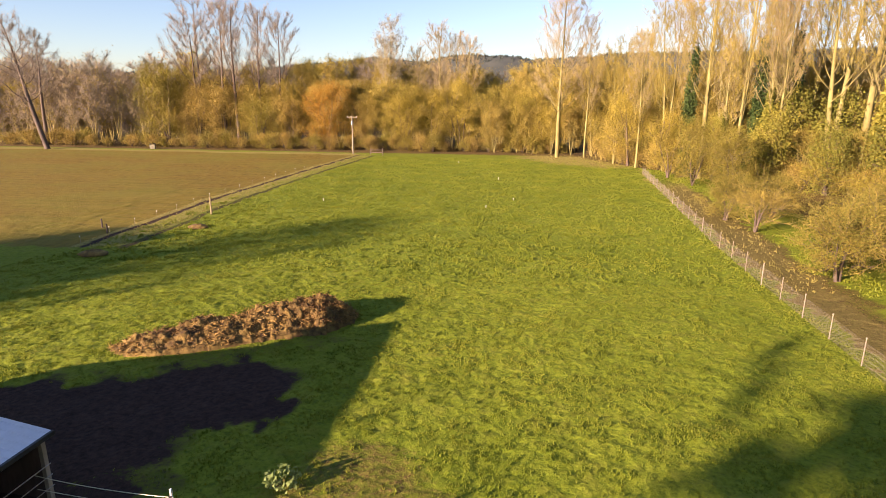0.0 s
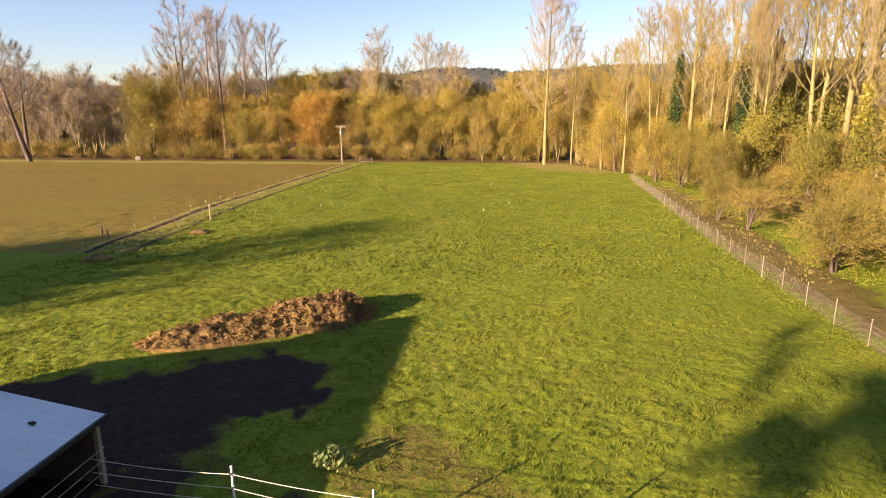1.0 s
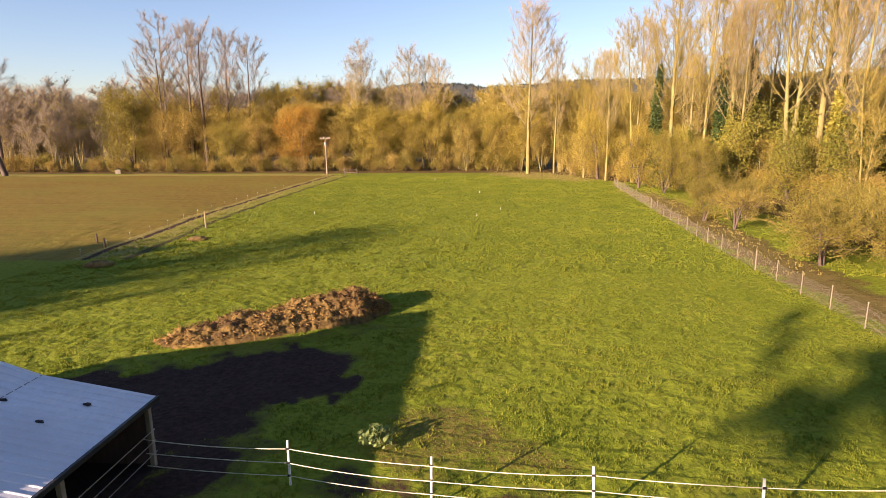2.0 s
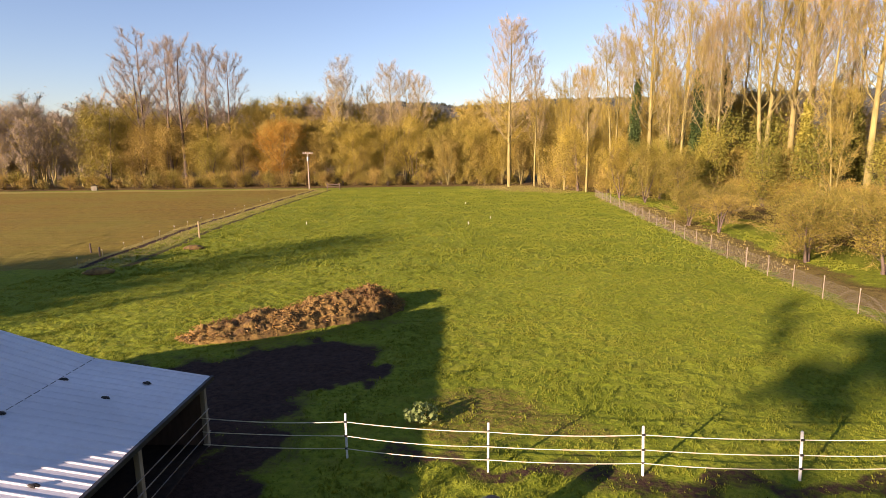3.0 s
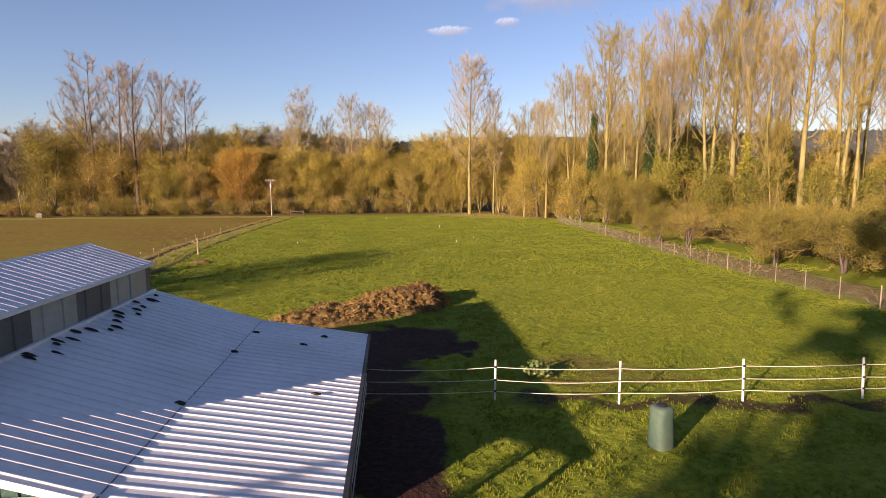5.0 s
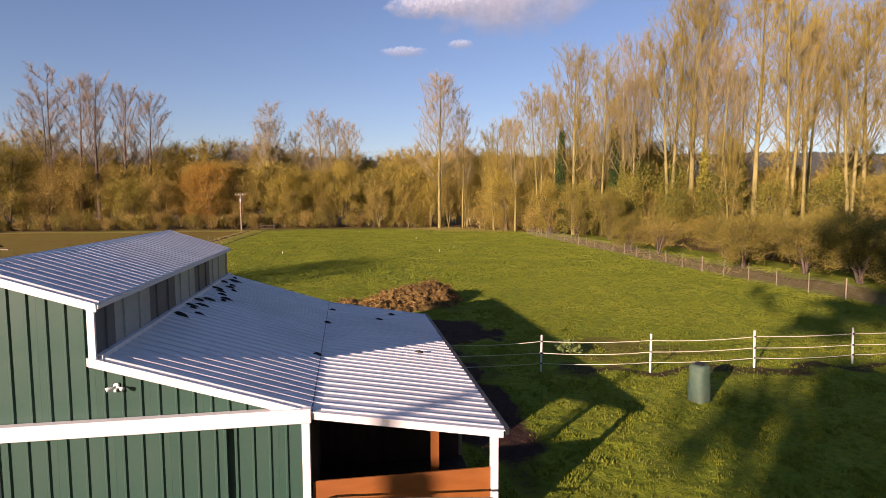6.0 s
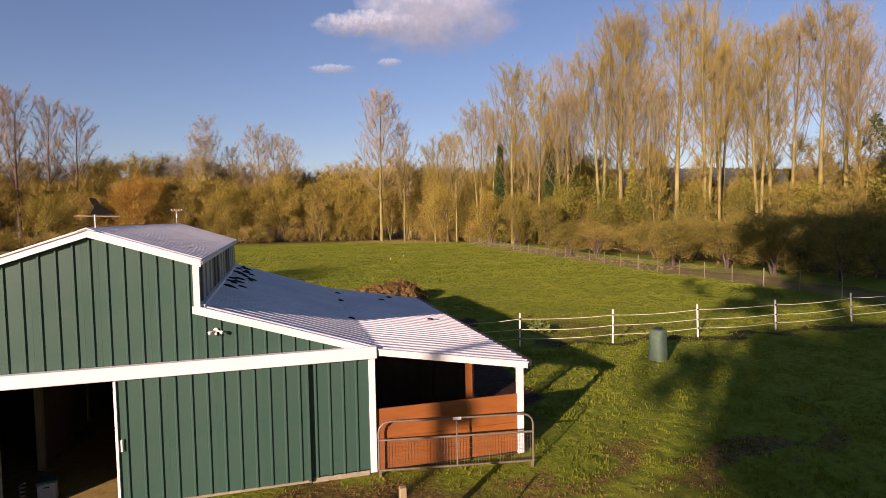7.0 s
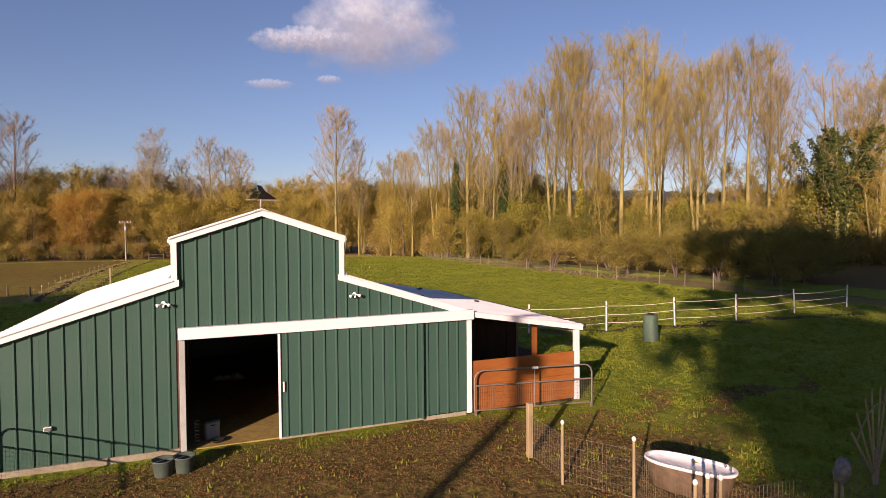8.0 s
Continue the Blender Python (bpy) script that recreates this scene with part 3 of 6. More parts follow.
def leaf_quads(pos, size, rng, flat=0.0):
    """Loose leaf sprays: two folded triangles each."""
    n = len(pos)
    a = rng.normal(size=(n, 3))
    a /= np.linalg.norm(a, axis=1, keepdims=True)
    b = np.cross(a, rng.normal(size=(n, 3)))
    b /= np.linalg.norm(b, axis=1, keepdims=True)
    c = np.cross(a, b)
    s = size[:, None]
    p0, p1, p2, p3 = pos - a * s, pos + b * s * 0.55 + c * s * 0.15, pos + a * s, pos - b * s * 0.55 + c * s * 0.15
    return p0, p1, p2, p3


def crown_mesh(name, twig_tris, leaf_pos, leaf_size, twig, leaf, seed):
    """Twigs and leaves of one crown."""
    rng = np.random.RandomState(seed)
    v, n3, n4 = [], 0, 0
    if twig_tris is not None:
        v.append(twig_tris)
        n3 = len(twig_tris) // 3
    if leaf_pos is not None:
        v.append(np.stack(leaf_quads(leaf_pos, leaf_size, rng), 1).reshape(-1, 3))
        n4 = len(leaf_pos)
    v = np.concatenate(v)
    me = bpy.data.meshes.new(name)
    me.vertices.add(len(v))
    me.vertices.foreach_set("co", v.astype(np.float32).ravel())
    me.loops.add(len(v))
    me.loops.foreach_set("vertex_index", np.arange(len(v), dtype=np.int32))
    me.polygons.add(n3 + n4)
    me.polygons.foreach_set("loop_start", np.concatenate([np.arange(n3) * 3, n3 * 3 + np.arange(n4) * 4]).astype(np.int32))
    me.materials.append(twig)
    me.materials.append(leaf)
    me.polygons.foreach_set("material_index", np.concatenate([np.zeros(n3), np.ones(n4)]).astype(np.int32))
    me.update(calc_edges=True)
    return me


class TreeKind:
    """One grown tree: meshes for trunk, twigs and leaves, shared by its copies."""

    def __init__(self, seed, bark, twig, leaf, leaves, leaf_size, twig_len, twig_count, thin, scatter=0.35, low=0.0, ivy=0, limb=None, wild=0.6, ivy_leaf=None, ivy_top=0.5, ivy_limbs=0, **grow):
        rng = np.random.RandomState(seed)
        pieces, ends = grow_upright(seed, **grow) if "half" in grow else grow_tree(seed, **grow)
        rise = 1.6 if "half" in grow else grow["rise"]
        self.trunk = limb_mesh("trunk", pieces, bark, limb or thin)
        pos = np.array([e[0][:] for e in ends])
        way = np.array([e[1][:] for e in ends])
        pick = rng.randint(0, len(pos), twig_count)
        d = way[pick] + rng.normal(size=(twig_count, 3)) * wild + np.array([0, 0, 0.25 * rise])
        d /= np.linalg.norm(d, axis=1, keepdims=True)
        ln = rng.uniform(0.5, 1.2, twig_count) * twig_len
        tris = slivers(pos[pick], d, ln, rng.uniform(0.6, 1.2, twig_count) * thin, rng)
        self.height = float(np.percentile(tris[:, 2], 99.5))
        lp = size = None
        if leaves:
            k = rng.randint(0, twig_count, leaves)
            lp = pos[pick][k] + d[k] * (ln[k] * rng.uniform(0.2, 1.0, leaves))[:, None] + rng.normal(size=(leaves, 3)) * scatter
            lp = lp[lp[:, 2] > low]
            size = rng.uniform(0.6, 1.3, len(lp)) * leaf_size
        self.crown = crown_mesh("crown", tris, lp, size, twig, leaf, seed)
        self.ivy = None
        if ivy:
            tr = [q for q in pieces if q[0] <= ivy_limbs]
            tr = [q for q in tr if q[2].z < grow["height"] * ivy_top]
            k = rng.randint(0, len(tr), ivy)
            u = rng.rand(ivy)[:, None]
            a, b = np.array([q[1][:] for q in tr])[k], np.array([q[2][:] for q in tr])[k]
            ip = a + (b - a) * u
            ang = rng.uniform(0, 2 * math.pi, ivy)
            rad = (0.25 + 0.75 * rng.rand(ivy)) * 1.5 * (1.06 - ip[:, 2] / (grow["height"] * ivy_top)) ** 0.6 * (0.6 + 0.8 * rng.rand(ivy))
            ip = ip + np.stack([np.cos(ang) * rad, np.sin(ang) * rad, rng.normal(size=ivy) * 0.3], -1)
            ip = ip[ip[:, 2] > 0.1]
            self.ivy = crown_mesh("ivy", None, ip, rng.uniform(0.6, 1.3, len(ip)) * 0.22, ivy_leaf or IVY, ivy_leaf or IVY, seed + 5)
            self.ivy.polygons.foreach_set("material_index", np.zeros(len(ip), dtype=np.int32))

    def plant(self, x, y, height, label, category="tree", group="", name="tree", width=1.0):
        s = height / self.height
        rng = random.Random(round(x * 31 + y * 17, 1))
        ob = thing(name, (x, y, -0.05), rng.uniform(0, 360), label, category, group)
        ob.scale = (s * width, s * width, s)
        part("trunk", self.trunk, None, ob)
        part("crown", self.crown, None, ob)
        if self.ivy:
            part("ivy", self.ivy, None, ob, "dark green climbing ivy")
        return ob


FAR_WOOD = []      # (kind, pose) of the slender trees that fill the wood, joined into one mesh below


def fill(kind, x, y, height, width=1.0):
    s = height / kind.height
    turn = random.Random(round(x * 31 + y * 17, 1)).uniform(0, 360)
    FAR_WOOD.append((kind, pose(x, y, -0.05, 0, 0, turn) @ Matrix.Diagonal((s * width, s * width, s, 1))))


def join_far_wood(label):
    """All the filling trees of the wood as one mesh."""
    cache, slots, cos, idx, starts, mats = {}, [], [], [], [], []
    nv = nl = 0
    for kind, m in FAR_WOOD:
        for me in (kind.trunk, kind.crown):
            if me.name not in cache:
                co = np.empty(len(me.vertices) * 3, dtype=np.float32)
                me.vertices.foreach_get("co", co)
                li = np.empty(len(me.loops), dtype=np.int32)
                me.loops.foreach_get("vertex_index", li)
                ls = np.empty(len(me.polygons), dtype=np.int32)
                me.polygons.foreach_get("loop_start", ls)
                mi = np.empty(len(me.polygons), dtype=np.int32)
                me.polygons.foreach_get("material_index", mi)
                for q in me.materials:
                    if q not in slots:
                        slots.append(q)
                cache[me.name] = (co.reshape(-1, 3), li, ls, np.array([slots.index(q) for q in me.materials])[mi])
            co, li, ls, mi = cache[me.name]
            a = np.array(m)
            cos.append(co @ a[:3, :3].T.astype(np.float32) + a[:3, 3].astype(np.float32))
            idx.append(li + nv), starts.append(ls + nl), mats.append(mi)
            nv, nl = nv + len(co), nl + len(li)
    me = bpy.data.meshes.new("woodland")
    me.vertices.add(nv)
    me.vertices.foreach_set("co", np.concatenate(cos).ravel())
    me.loops.add(nl)
    me.loops.foreach_set("vertex_index", np.concatenate(idx))
    starts = np.concatenate(starts)
    me.polygons.add(len(starts))
    me.polygons.foreach_set("loop_start", starts)
    for q in slots:
        me.materials.append(q)
    me.polygons.foreach_set("material_index", np.concatenate(mats))
    me.update(calc_edges=True)
    tagged(new("woodland", me), label, "woodland", kind="stuff")


POPLAR = [TreeKind(100 + i, BARK_GOLD, (TWIG_GOLD, TWIG_GOLD, TWIG_PINK, TWIG_GOLD, TWIG_PINK)[i], LEAF_GOLD, (4200, 5600, 2600, 5200, 2400)[i], 0.085, 1.35, (8400, 8600, 6800, 9600, 6800)[i], 0.0115, 0.4, 2.0, wild=0.5,
                   height=32, half=(5.6, 6.4, 4.4, 6.6, 5.2)[i], trunk_r=(0.40, 0.38, 0.30, 0.44, 0.34)[i], first=(0.32, 0.34, 0.38, 0.34, 0.36)[i], limbs=(52, 52, 42, 60, 42)[i],
                   steep=(1.9, 1.6, 2.3, 1.8, 1.8)[i], stems=(1, 2, 1, 2, 1)[i], spread=0.05) for i in range(5)]
OVAL = [TreeKind(110 + i, BARK_GOLD, TWIG_PINK, LEAF_BROWN, 500, 0.09, 1.5, (13000, 7000)[i], 0.013, 0.4, 4.0, wild=0.6,
                 height=34, half=(6.4, 4.2)[i], trunk_r=(0.42, 0.28)[i], first=(0.24, 0.3)[i], limbs=(64, 40)[i], steep=(1.15, 1.6)[i], sec=8) for i in range(2)]
FAN = TreeKind(115, BARK_GOLD, TWIG_GOLD, LEAF_GOLD, 2600, 0.09, 1.3, 5200, 0.0115, 0.4, 12.0, wild=0.4,
               height=32, half=5.2, trunk_r=0.42, first=0.5, limbs=34, steep=2.2, form="fan")
PALE_CROWN = TreeKind(117, BARK_PALE, TWIG_GREY, LEAF_PALE, 3600, 0.16, 1.5, 4200, 0.016, 0.5, 8.0, wild=0.5,
                      height=32, half=5.2, trunk_r=0.36, first=0.42, limbs=40, steep=1.7, stems=2, spread=0.06)
POPLAR_IVY = [TreeKind(120 + i, BARK_GOLD, TWIG_PINK, LEAF_OLIVE, 700, 0.10, 1.4, 4200, 0.011, 0.4, 2.0, 6500, wild=0.5, ivy_leaf=IVY_LIT,
                       height=31, half=(4.4, 3.8, 4.8)[i], trunk_r=0.42, first=0.34, limbs=38, steep=2.0) for i in range(3)]
SPIRE = TreeKind(126, BARK_DARK, TWIG_GREY, IVY, 200, 0.14, 0.8, 900, 0.012, 0.3, 2.0, 9000, ivy_top=0.97, wild=0.5, ivy_leaf=IVY,
                 height=24, half=1.5, trunk_r=0.3, first=0.5, limbs=16, steep=2.0, sec=3)
IVY_GIANT = TreeKind(128, BARK_GOLD, TWIG_PINK, LEAF_GOLD, 500, 0.10, 1.5, 8200, 0.012, 0.4, 6.0, 17000, ivy_top=0.66, ivy_limbs=1, wild=0.6, ivy_leaf=IVY_DEEP,
                     height=29, half=8.0, trunk_r=0.5, first=0.22, limbs=56, steep=1.5, sec=8, stems=3, spread=0.10)
BARE = [TreeKind(140 + i, BARK_DARK, TWIG_GREY, LEAF_BROWN, 120, 0.09, 1.5, (12000, 7200, 6800, 7600)[i], 0.015, 0.3, 4.0, wild=0.65,
                 height=34, half=(8.6, 5.6, 4.8, 6.2)[i], trunk_r=0.5, first=(0.34, 0.40, 0.36, 0.42)[i], limbs=(36, 26, 26, 26)[i], steep=(1.1, 1.5, 1.7, 1.3)[i], sec=11, twigs=5, stems=(2, 1, 1, 1)[i], lean=0.015) for i in range(4)]
LEANING = TreeKind(150, BARK_DARK, TWIG_GREY, LEAF_BROWN, 200, 0.12, 1.8, 5200, 0.017, 0.3, 4.0,
                   height=30, half=7.5, trunk_r=0.6, first=0.3, limbs=30, steep=0.9, sec=8, lean=0.24)
BUSHY = [TreeKind(160 + i, BARK_DARK, TWIG_GOLD, leaf, 15000, 0.092, 1.4, 3000, 0.02, 0.5, 0.0,
                  height=12, spread=5.0, trunk_r=0.2, first=0.02, limbs=48, rise=0.8, levels=2, twigs=4, fork=0.16, shape="round") for i, leaf in enumerate((LEAF_GOLD, LEAF_OLIVE, LEAF_ORANGE, LEAF_BROWN))]
TOPPED = TreeKind(175, BARK_DARK, TWIG_GREY, LEAF_OLIVE, 1700, 0.36, 0.8, 240, 0.03, 0.16, 14.9,
                  height=17, spread=5.4, trunk_r=0.3, first=0.955, limbs=8, rise=0.1, levels=2, twigs=4, shape="round")
SHADE = TreeKind(170, BARK_DARK, TWIG_GREY, IVY, 20000, 0.46, 1.6, 2400, 0.03, 0.4, 4.0,
                 height=18, spread=7.0, trunk_r=0.4, first=0.35, limbs=32, rise=0.7, levels=2, twigs=4, shape="round")
SHADE_HIGH = TreeKind(172, BARK_DARK, TWIG_GREY, IVY, 19000, 0.40, 1.6, 2400, 0.03, 0.4, 9.5,
                      height=18, spread=6.4, trunk_r=0.4, first=0.55, limbs=34, rise=0.6, levels=2, twigs=4, shape="round")
SHADE_TOP = TreeKind(173, BARK_DARK, TWIG_GREY, IVY, 16000, 0.38, 1.4, 2000, 0.03, 0.35, 12.3,
                     height=18, spread=5.4, trunk_r=0.4, first=0.68, limbs=32, rise=0.5, levels=2, twigs=4, shape="round")
THICKET = [TreeKind(180 + i, BARK_GOLD, TWIG_GOLD, leaf, 2600, 0.11, 1.4, 3600, 0.021, 0.5, 0.0,
                    height=12, half=3.4, trunk_r=0.12, first=0.08, limbs=44, steep=1.3, sec=5, stems=4, spread=0.10) for i, leaf in enumerate((LEAF_BROWN, LEAF_GOLD, LEAF_OLIVE, IVY_LIT))]
HAZE = [TreeKind(190 + i, BARK_PALE, (TWIG_GREY, TWIG_GOLD, TWIG_GOLD)[i], (LEAF_BROWN, LEAF_GOLD, LEAF_BROWN)[i], (700, 2400, 1800)[i], 0.13, 1.7, 4200, 0.024, 0.5, 0.0,
                 height=17, half=3.0, trunk_r=0.16, first=0.16, limbs=40, steep=1.9, sec=5, stems=3, spread=0.07) for i in range(3)]
SAPLING = [TreeKind(210 + i, BARK_GOLD, TWIG_GOLD, (LEAF_OLIVE, LEAF_GOLD)[i], 1300, 0.10, 1.3, 3400, 0.014, 0.4, 0.0, wild=0.5,
                    height=17, half=2.2, trunk_r=0.15, first=0.12, limbs=34, steep=1.9, sec=5, stems=2, spread=0.05) for i in range(2)]
IVIED = TreeKind(193, BARK_DARK, TWIG_GOLD, IVY_LIT, 7000, 0.12, 0.9, 900, 0.02, 0.55, 0.0,
                 height=9, spread=2.2, trunk_r=0.3, first=0.02, limbs=36, rise=0.6, levels=2, twigs=4, fork=0.06, shape="round")
SHRUB = [TreeKind(195 + i, BARK_DARK, TWIG_GOLD, leaf, 3200, 0.10, 1.0, 1300, 0.018, 0.4, 0.0,
                  height=3.6, spread=2.8, trunk_r=0.08, first=0.02, limbs=30, rise=0.7, levels=2, twigs=4, fork=0.3, shape="round") for i, leaf in enumerate((LEAF_BROWN, LEAF_OLIVE))]
FRUIT = [TreeKind(200 + i, BARK_DARK, TWIG_GOLD, ORCHARD_LEAF, n, 0.062, 1.0, 2600, 0.013, 0.2, 0.3,
                  height=4.2, spread=3.0, trunk_r=0.16, first=0.1, limbs=38, rise=0.6, levels=2, twigs=5, fork=0.25, shape="round") for i, n in enumerate((10500, 9000, 800))]

WOOD = "autumn trees round the pasture"
OVAL[0].plant(26.3, 116.4, 34.0, "tall cottonwood with broad crown of bare rosy twigs", "tree", WOOD)
OVAL[1].plant(31.6, 117.0, 27.0, "slim cottonwood with bare rosy twigs", "tree", WOOD)
for x, y, h, k in ((42.6, 97, 28.1, 1), (45.9, 88.1, 33.0, 0), (39.0, 101.0, 22, 4), (36.0, 106.5, 22, 1), (49.5, 84.5, 31.5, 1), (54.6, 83.6, 34.2, 4), (58.0, 76.8, 39.0, 3), (61.6, 76.8, 40.5, 0), (65.5, 79.4, 39.5, 2),
                   (67.6, 69.7, 40.0, 0), (69.4, 65.5, 38.5, 3), (76.7, 69.9, 38.0, 1), (73.7, 58.6, 33.4, 3), (77.8, 61.1, 33.8, 0), (80.0, 58.7, 35.5, 2), (84.3, 53.7, 35.3, 4), (82.0, 50.0, 30.0, 2), (84.2, 37.0, 28.0, 1),
                   (44.5, 94, 26.5, 2), (41, 110, 24, 0), (50.5, 96, 26, 4), (60, 88, 29, 2), (66, 85, 29, 4), (56, 95, 27, 2), (72, 82, 29, 2), (62.5, 70.5, 30, 4), (71, 64, 31, 2), (52.5, 79, 27, 2), (90, 44, 27, 4), (88, 57, 27, 2)):
    POPLAR[k].plant(x, y, h, ("tall cottonwood with golden trunk and fine rosy twigs", "tall forked cottonwood with golden twigs", "slim cottonwood with golden trunk and sparse twigs", "stout forked cottonwood with golden limbs", "slender cottonwood, nearly bare")[k], "tree", WOOD)
FAN.plant(80.3, 54.3, 35.6, "tall cottonwood with crown spread like a fan", "tree", WOOD)
IVY_GIANT.plant(81.2, 40.6, 29.0, "broad many-stemmed tree thickly hung with ivy", "tree", WOOD)
for x, y, h in ((51.3, 83.6, 20.6), (56.5, 86.3, 21.6), (44.0, 89.4, 19.8)):
    SPIRE.plant(x, y, h, "slender trunk wholly sheathed in dark ivy", "tree", WOOD)
for i, (x, y, h) in enumerate(((54.6, 88.5, 24), (69.0, 74.5, 27), (75, 63, 25), (62, 74, 30), (52, 82, 26), (47.5, 84, 20))):
    POPLAR_IVY[i % 3].plant(x, y, h, "cottonwood with ivy climbing its trunk", "tree", WOOD)
for i, (x, y, h) in enumerate(((-67.3, 146, 40), (-60.0, 145, 37), (-55.9, 144.1, 38), (-50.1, 146, 36), (-43.9, 145, 34), (-2.5, 147, 31), (1.5, 149, 29), (5.0, 147, 28), (-9, 152, 26), (-110, 140, 30))):
    (BARE[(0, 1, 2, 2, 3)[i]] if i < 5 else OVAL[1] if i < 9 else BARE[1]).plant(22 + (x - 22) * 0.9, y * 0.9, h * 0.9, "tall bare tree with dark trunk and open grey crown" if i < 5 or i > 8 else "tall bare tree with rosy twigs", "tree", WOOD, width=1.0 if i < 5 else 1.25)
PALE_CROWN.plant(-12.0, 134.1, 29.7, "tall tree with pale silvery leaves on top", "tree", WOOD, width=0.95)
for i, (x, y, h, k) in enumerate(((-65.4, 127, 19, 1), (-58.3, 128, 15, 3), (-52, 129, 14, 3), (-41.8, 126, 11, 1), (-35.2, 128, 11, 3), (-24.9, 127, 15.5, 2), (-17.5, 129, 11, 3),
                                  (-7.5, 127, 12.5, 0), (-1, 128, 13, 0), (5.3, 127, 15, 0), (12.8, 127, 13, 1), (19.0, 126, 12, 1), (24, 124, 9, 0), (38, 104, 12, 0), (41.5, 88, 9.5, 0), (43, 80, 9, 1), (46, 74, 8, 1))):
    BUSHY[k].plant(x, y + (1.5 if y > 120 else 0), h, ("golden-leaved bushy tree", "olive-green bushy tree turning yellow", "bright orange bushy autumn tree", "brown half-bare bushy tree")[k] + " at the wood's edge", "tree", WOOD)
lt = LEANING.plant(-86.5, 114.5, 30, "dark leaning bare tree beside the ploughed field", "tree", WOOD)
lt.rotation_euler.z = radians(180)
rng = random.Random(5)
for i in range(46):
    x, y = -128 + 164 * i / 46 + rng.uniform(-2, 2), rng.choice((129, 132, 136)) + rng.uniform(-2, 2)
    h = rng.uniform(11.5, 16.5)
    if x < -72:
        fill(HAZE[i % 2], x, y + 4, h, 1.7)
    else:
        THICKET[rng.randrange(3)].plant(x, y + 4, h, "slender half-bare tree of the thicket", "tree", WOOD, width=1.7)
for i in range(64):
    x, y = -140 + 182 * i / 64 + rng.uniform(-2, 2), (138, 145, 141, 153)[i % 4] + rng.uniform(-3, 3)
    h = rng.uniform(17, 22) + (1.5 if x < -60 else 0)
    fill(HAZE[0 if x < -70 else i % 3], x, y, h, 1.35)
for i in range(22):
    x, y = 13 + 30 * i / 22 + rng.uniform(-1, 1), 124 + (i % 3) * 4.5 - 0.28 * max(0.0, 30 * i / 22 - 13) + rng.uniform(-1.5, 1.5)
    if i % 3:
        fill(HAZE[i % 3], x, y, rng.uniform(12, 18), 1.2)
    else:
        THICKET[i % 2].plant(x, y, rng.uniform(8, 11), "slender golden-twigged tree of the wood", "tree", WOOD, width=1.2)
for i in range(26):
    x, y = -70 + 96 * i / 26 + rng.uniform(-1.5, 1.5), 130.5 + rng.uniform(-1, 2)
    fill(HAZE[1 + i % 2], x, y, rng.uniform(10, 15), 1.3)
for i in range(34):
    t = i / 34
    d = 3 + (i * 5) % 17
    x, y = 31 + 30 * t + d * 0.75, 118 - 31 * t + d * 0.65
    if i % 4:
        fill(HAZE[1 + i % 2], x, y, rng.uniform(12, 17) + 0.15 * d, 1.3)
    else:
        SAPLING[i % 2].plant(x, y, rng.uniform(12, 17) + 0.15 * d, "slender golden-twigged tree of the wood", "tree", WOOD, width=1.3)
for i in range(30):
    x, y = -132 + 66 * i / 30 + rng.uniform(-1.5, 1.5), 127 + (i * 7) % 22 + rng.uniform(-1, 1)
    fill(HAZE[0], x, y, rng.uniform(13, 18), 1.3)
for i in range(62):
    t = 1.3 * i / 62
    d = rng.choice((1, 4, 9, 15, 24)) + rng.uniform(-2, 2)
    x, y = 34 + 46 * t + d * 0.85, 114 - 72 * t + d * 0.55
    if i % 3 == 0:
        SAPLING[i % 2].plant(x, y, rng.uniform(14, 21), "slender upright sapling with golden twigs", "tree", WOOD, width=1.3)
    else:
        THICKET[rng.choice((0, 1, 2, 2, 3))].plant(x, y, rng.uniform(5, 9) + d * 0.2, "slender half-bare tree of the thicket", "tree", WOOD, width=1.5)
for i in range(40):
    t = 1.2 * i / 40
    x, y = 33 + 46 * t + rng.uniform(0, 3), 110 - 72 * t + rng.uniform(0, 3)
    SHRUB[i % 2].plant(x, y, rng.uniform(3, 5), "brown and olive undergrowth shrub", "shrub", "undergrowth shrubs", "shrub", 1.2)
for i in range(24):
    t = 1.15 * i / 24
    x, y = 52 + 46 * t + rng.uniform(-3, 3), 128 - 72 * t + rng.uniform(-3, 3)
    fill(HAZE[i % 3], x, y, rng.uniform(11, 15), 1.6)
join_far_wood("slender pale-stemmed trees filling the autumn wood")
for x, y, h in ((47.5, 86, 9), (52, 79.5, 10), (57, 74.5, 8), (62.5, 71.5, 10), (67.5, 65.5, 9), (43.5, 93, 7), (72, 60, 9), (55, 84, 13), (76.5, 52, 9), (60, 79, 12), (80.5, 41.5, 12), (83.5, 39, 10)):
    IVIED.plant(x, y, h, "ivy-covered stump in the undergrowth", "tree", WOOD)
for i in range(52):
    x, y = -110 + 140 * i / 52 + rng.uniform(-1, 1), 123.5 + rng.uniform(0, 3)
    SHRUB[i % 2].plant(x, y, rng.uniform(2, 4.5), "brown and olive undergrowth shrub", "shrub", "undergrowth shrubs", "shrub", 1.2)
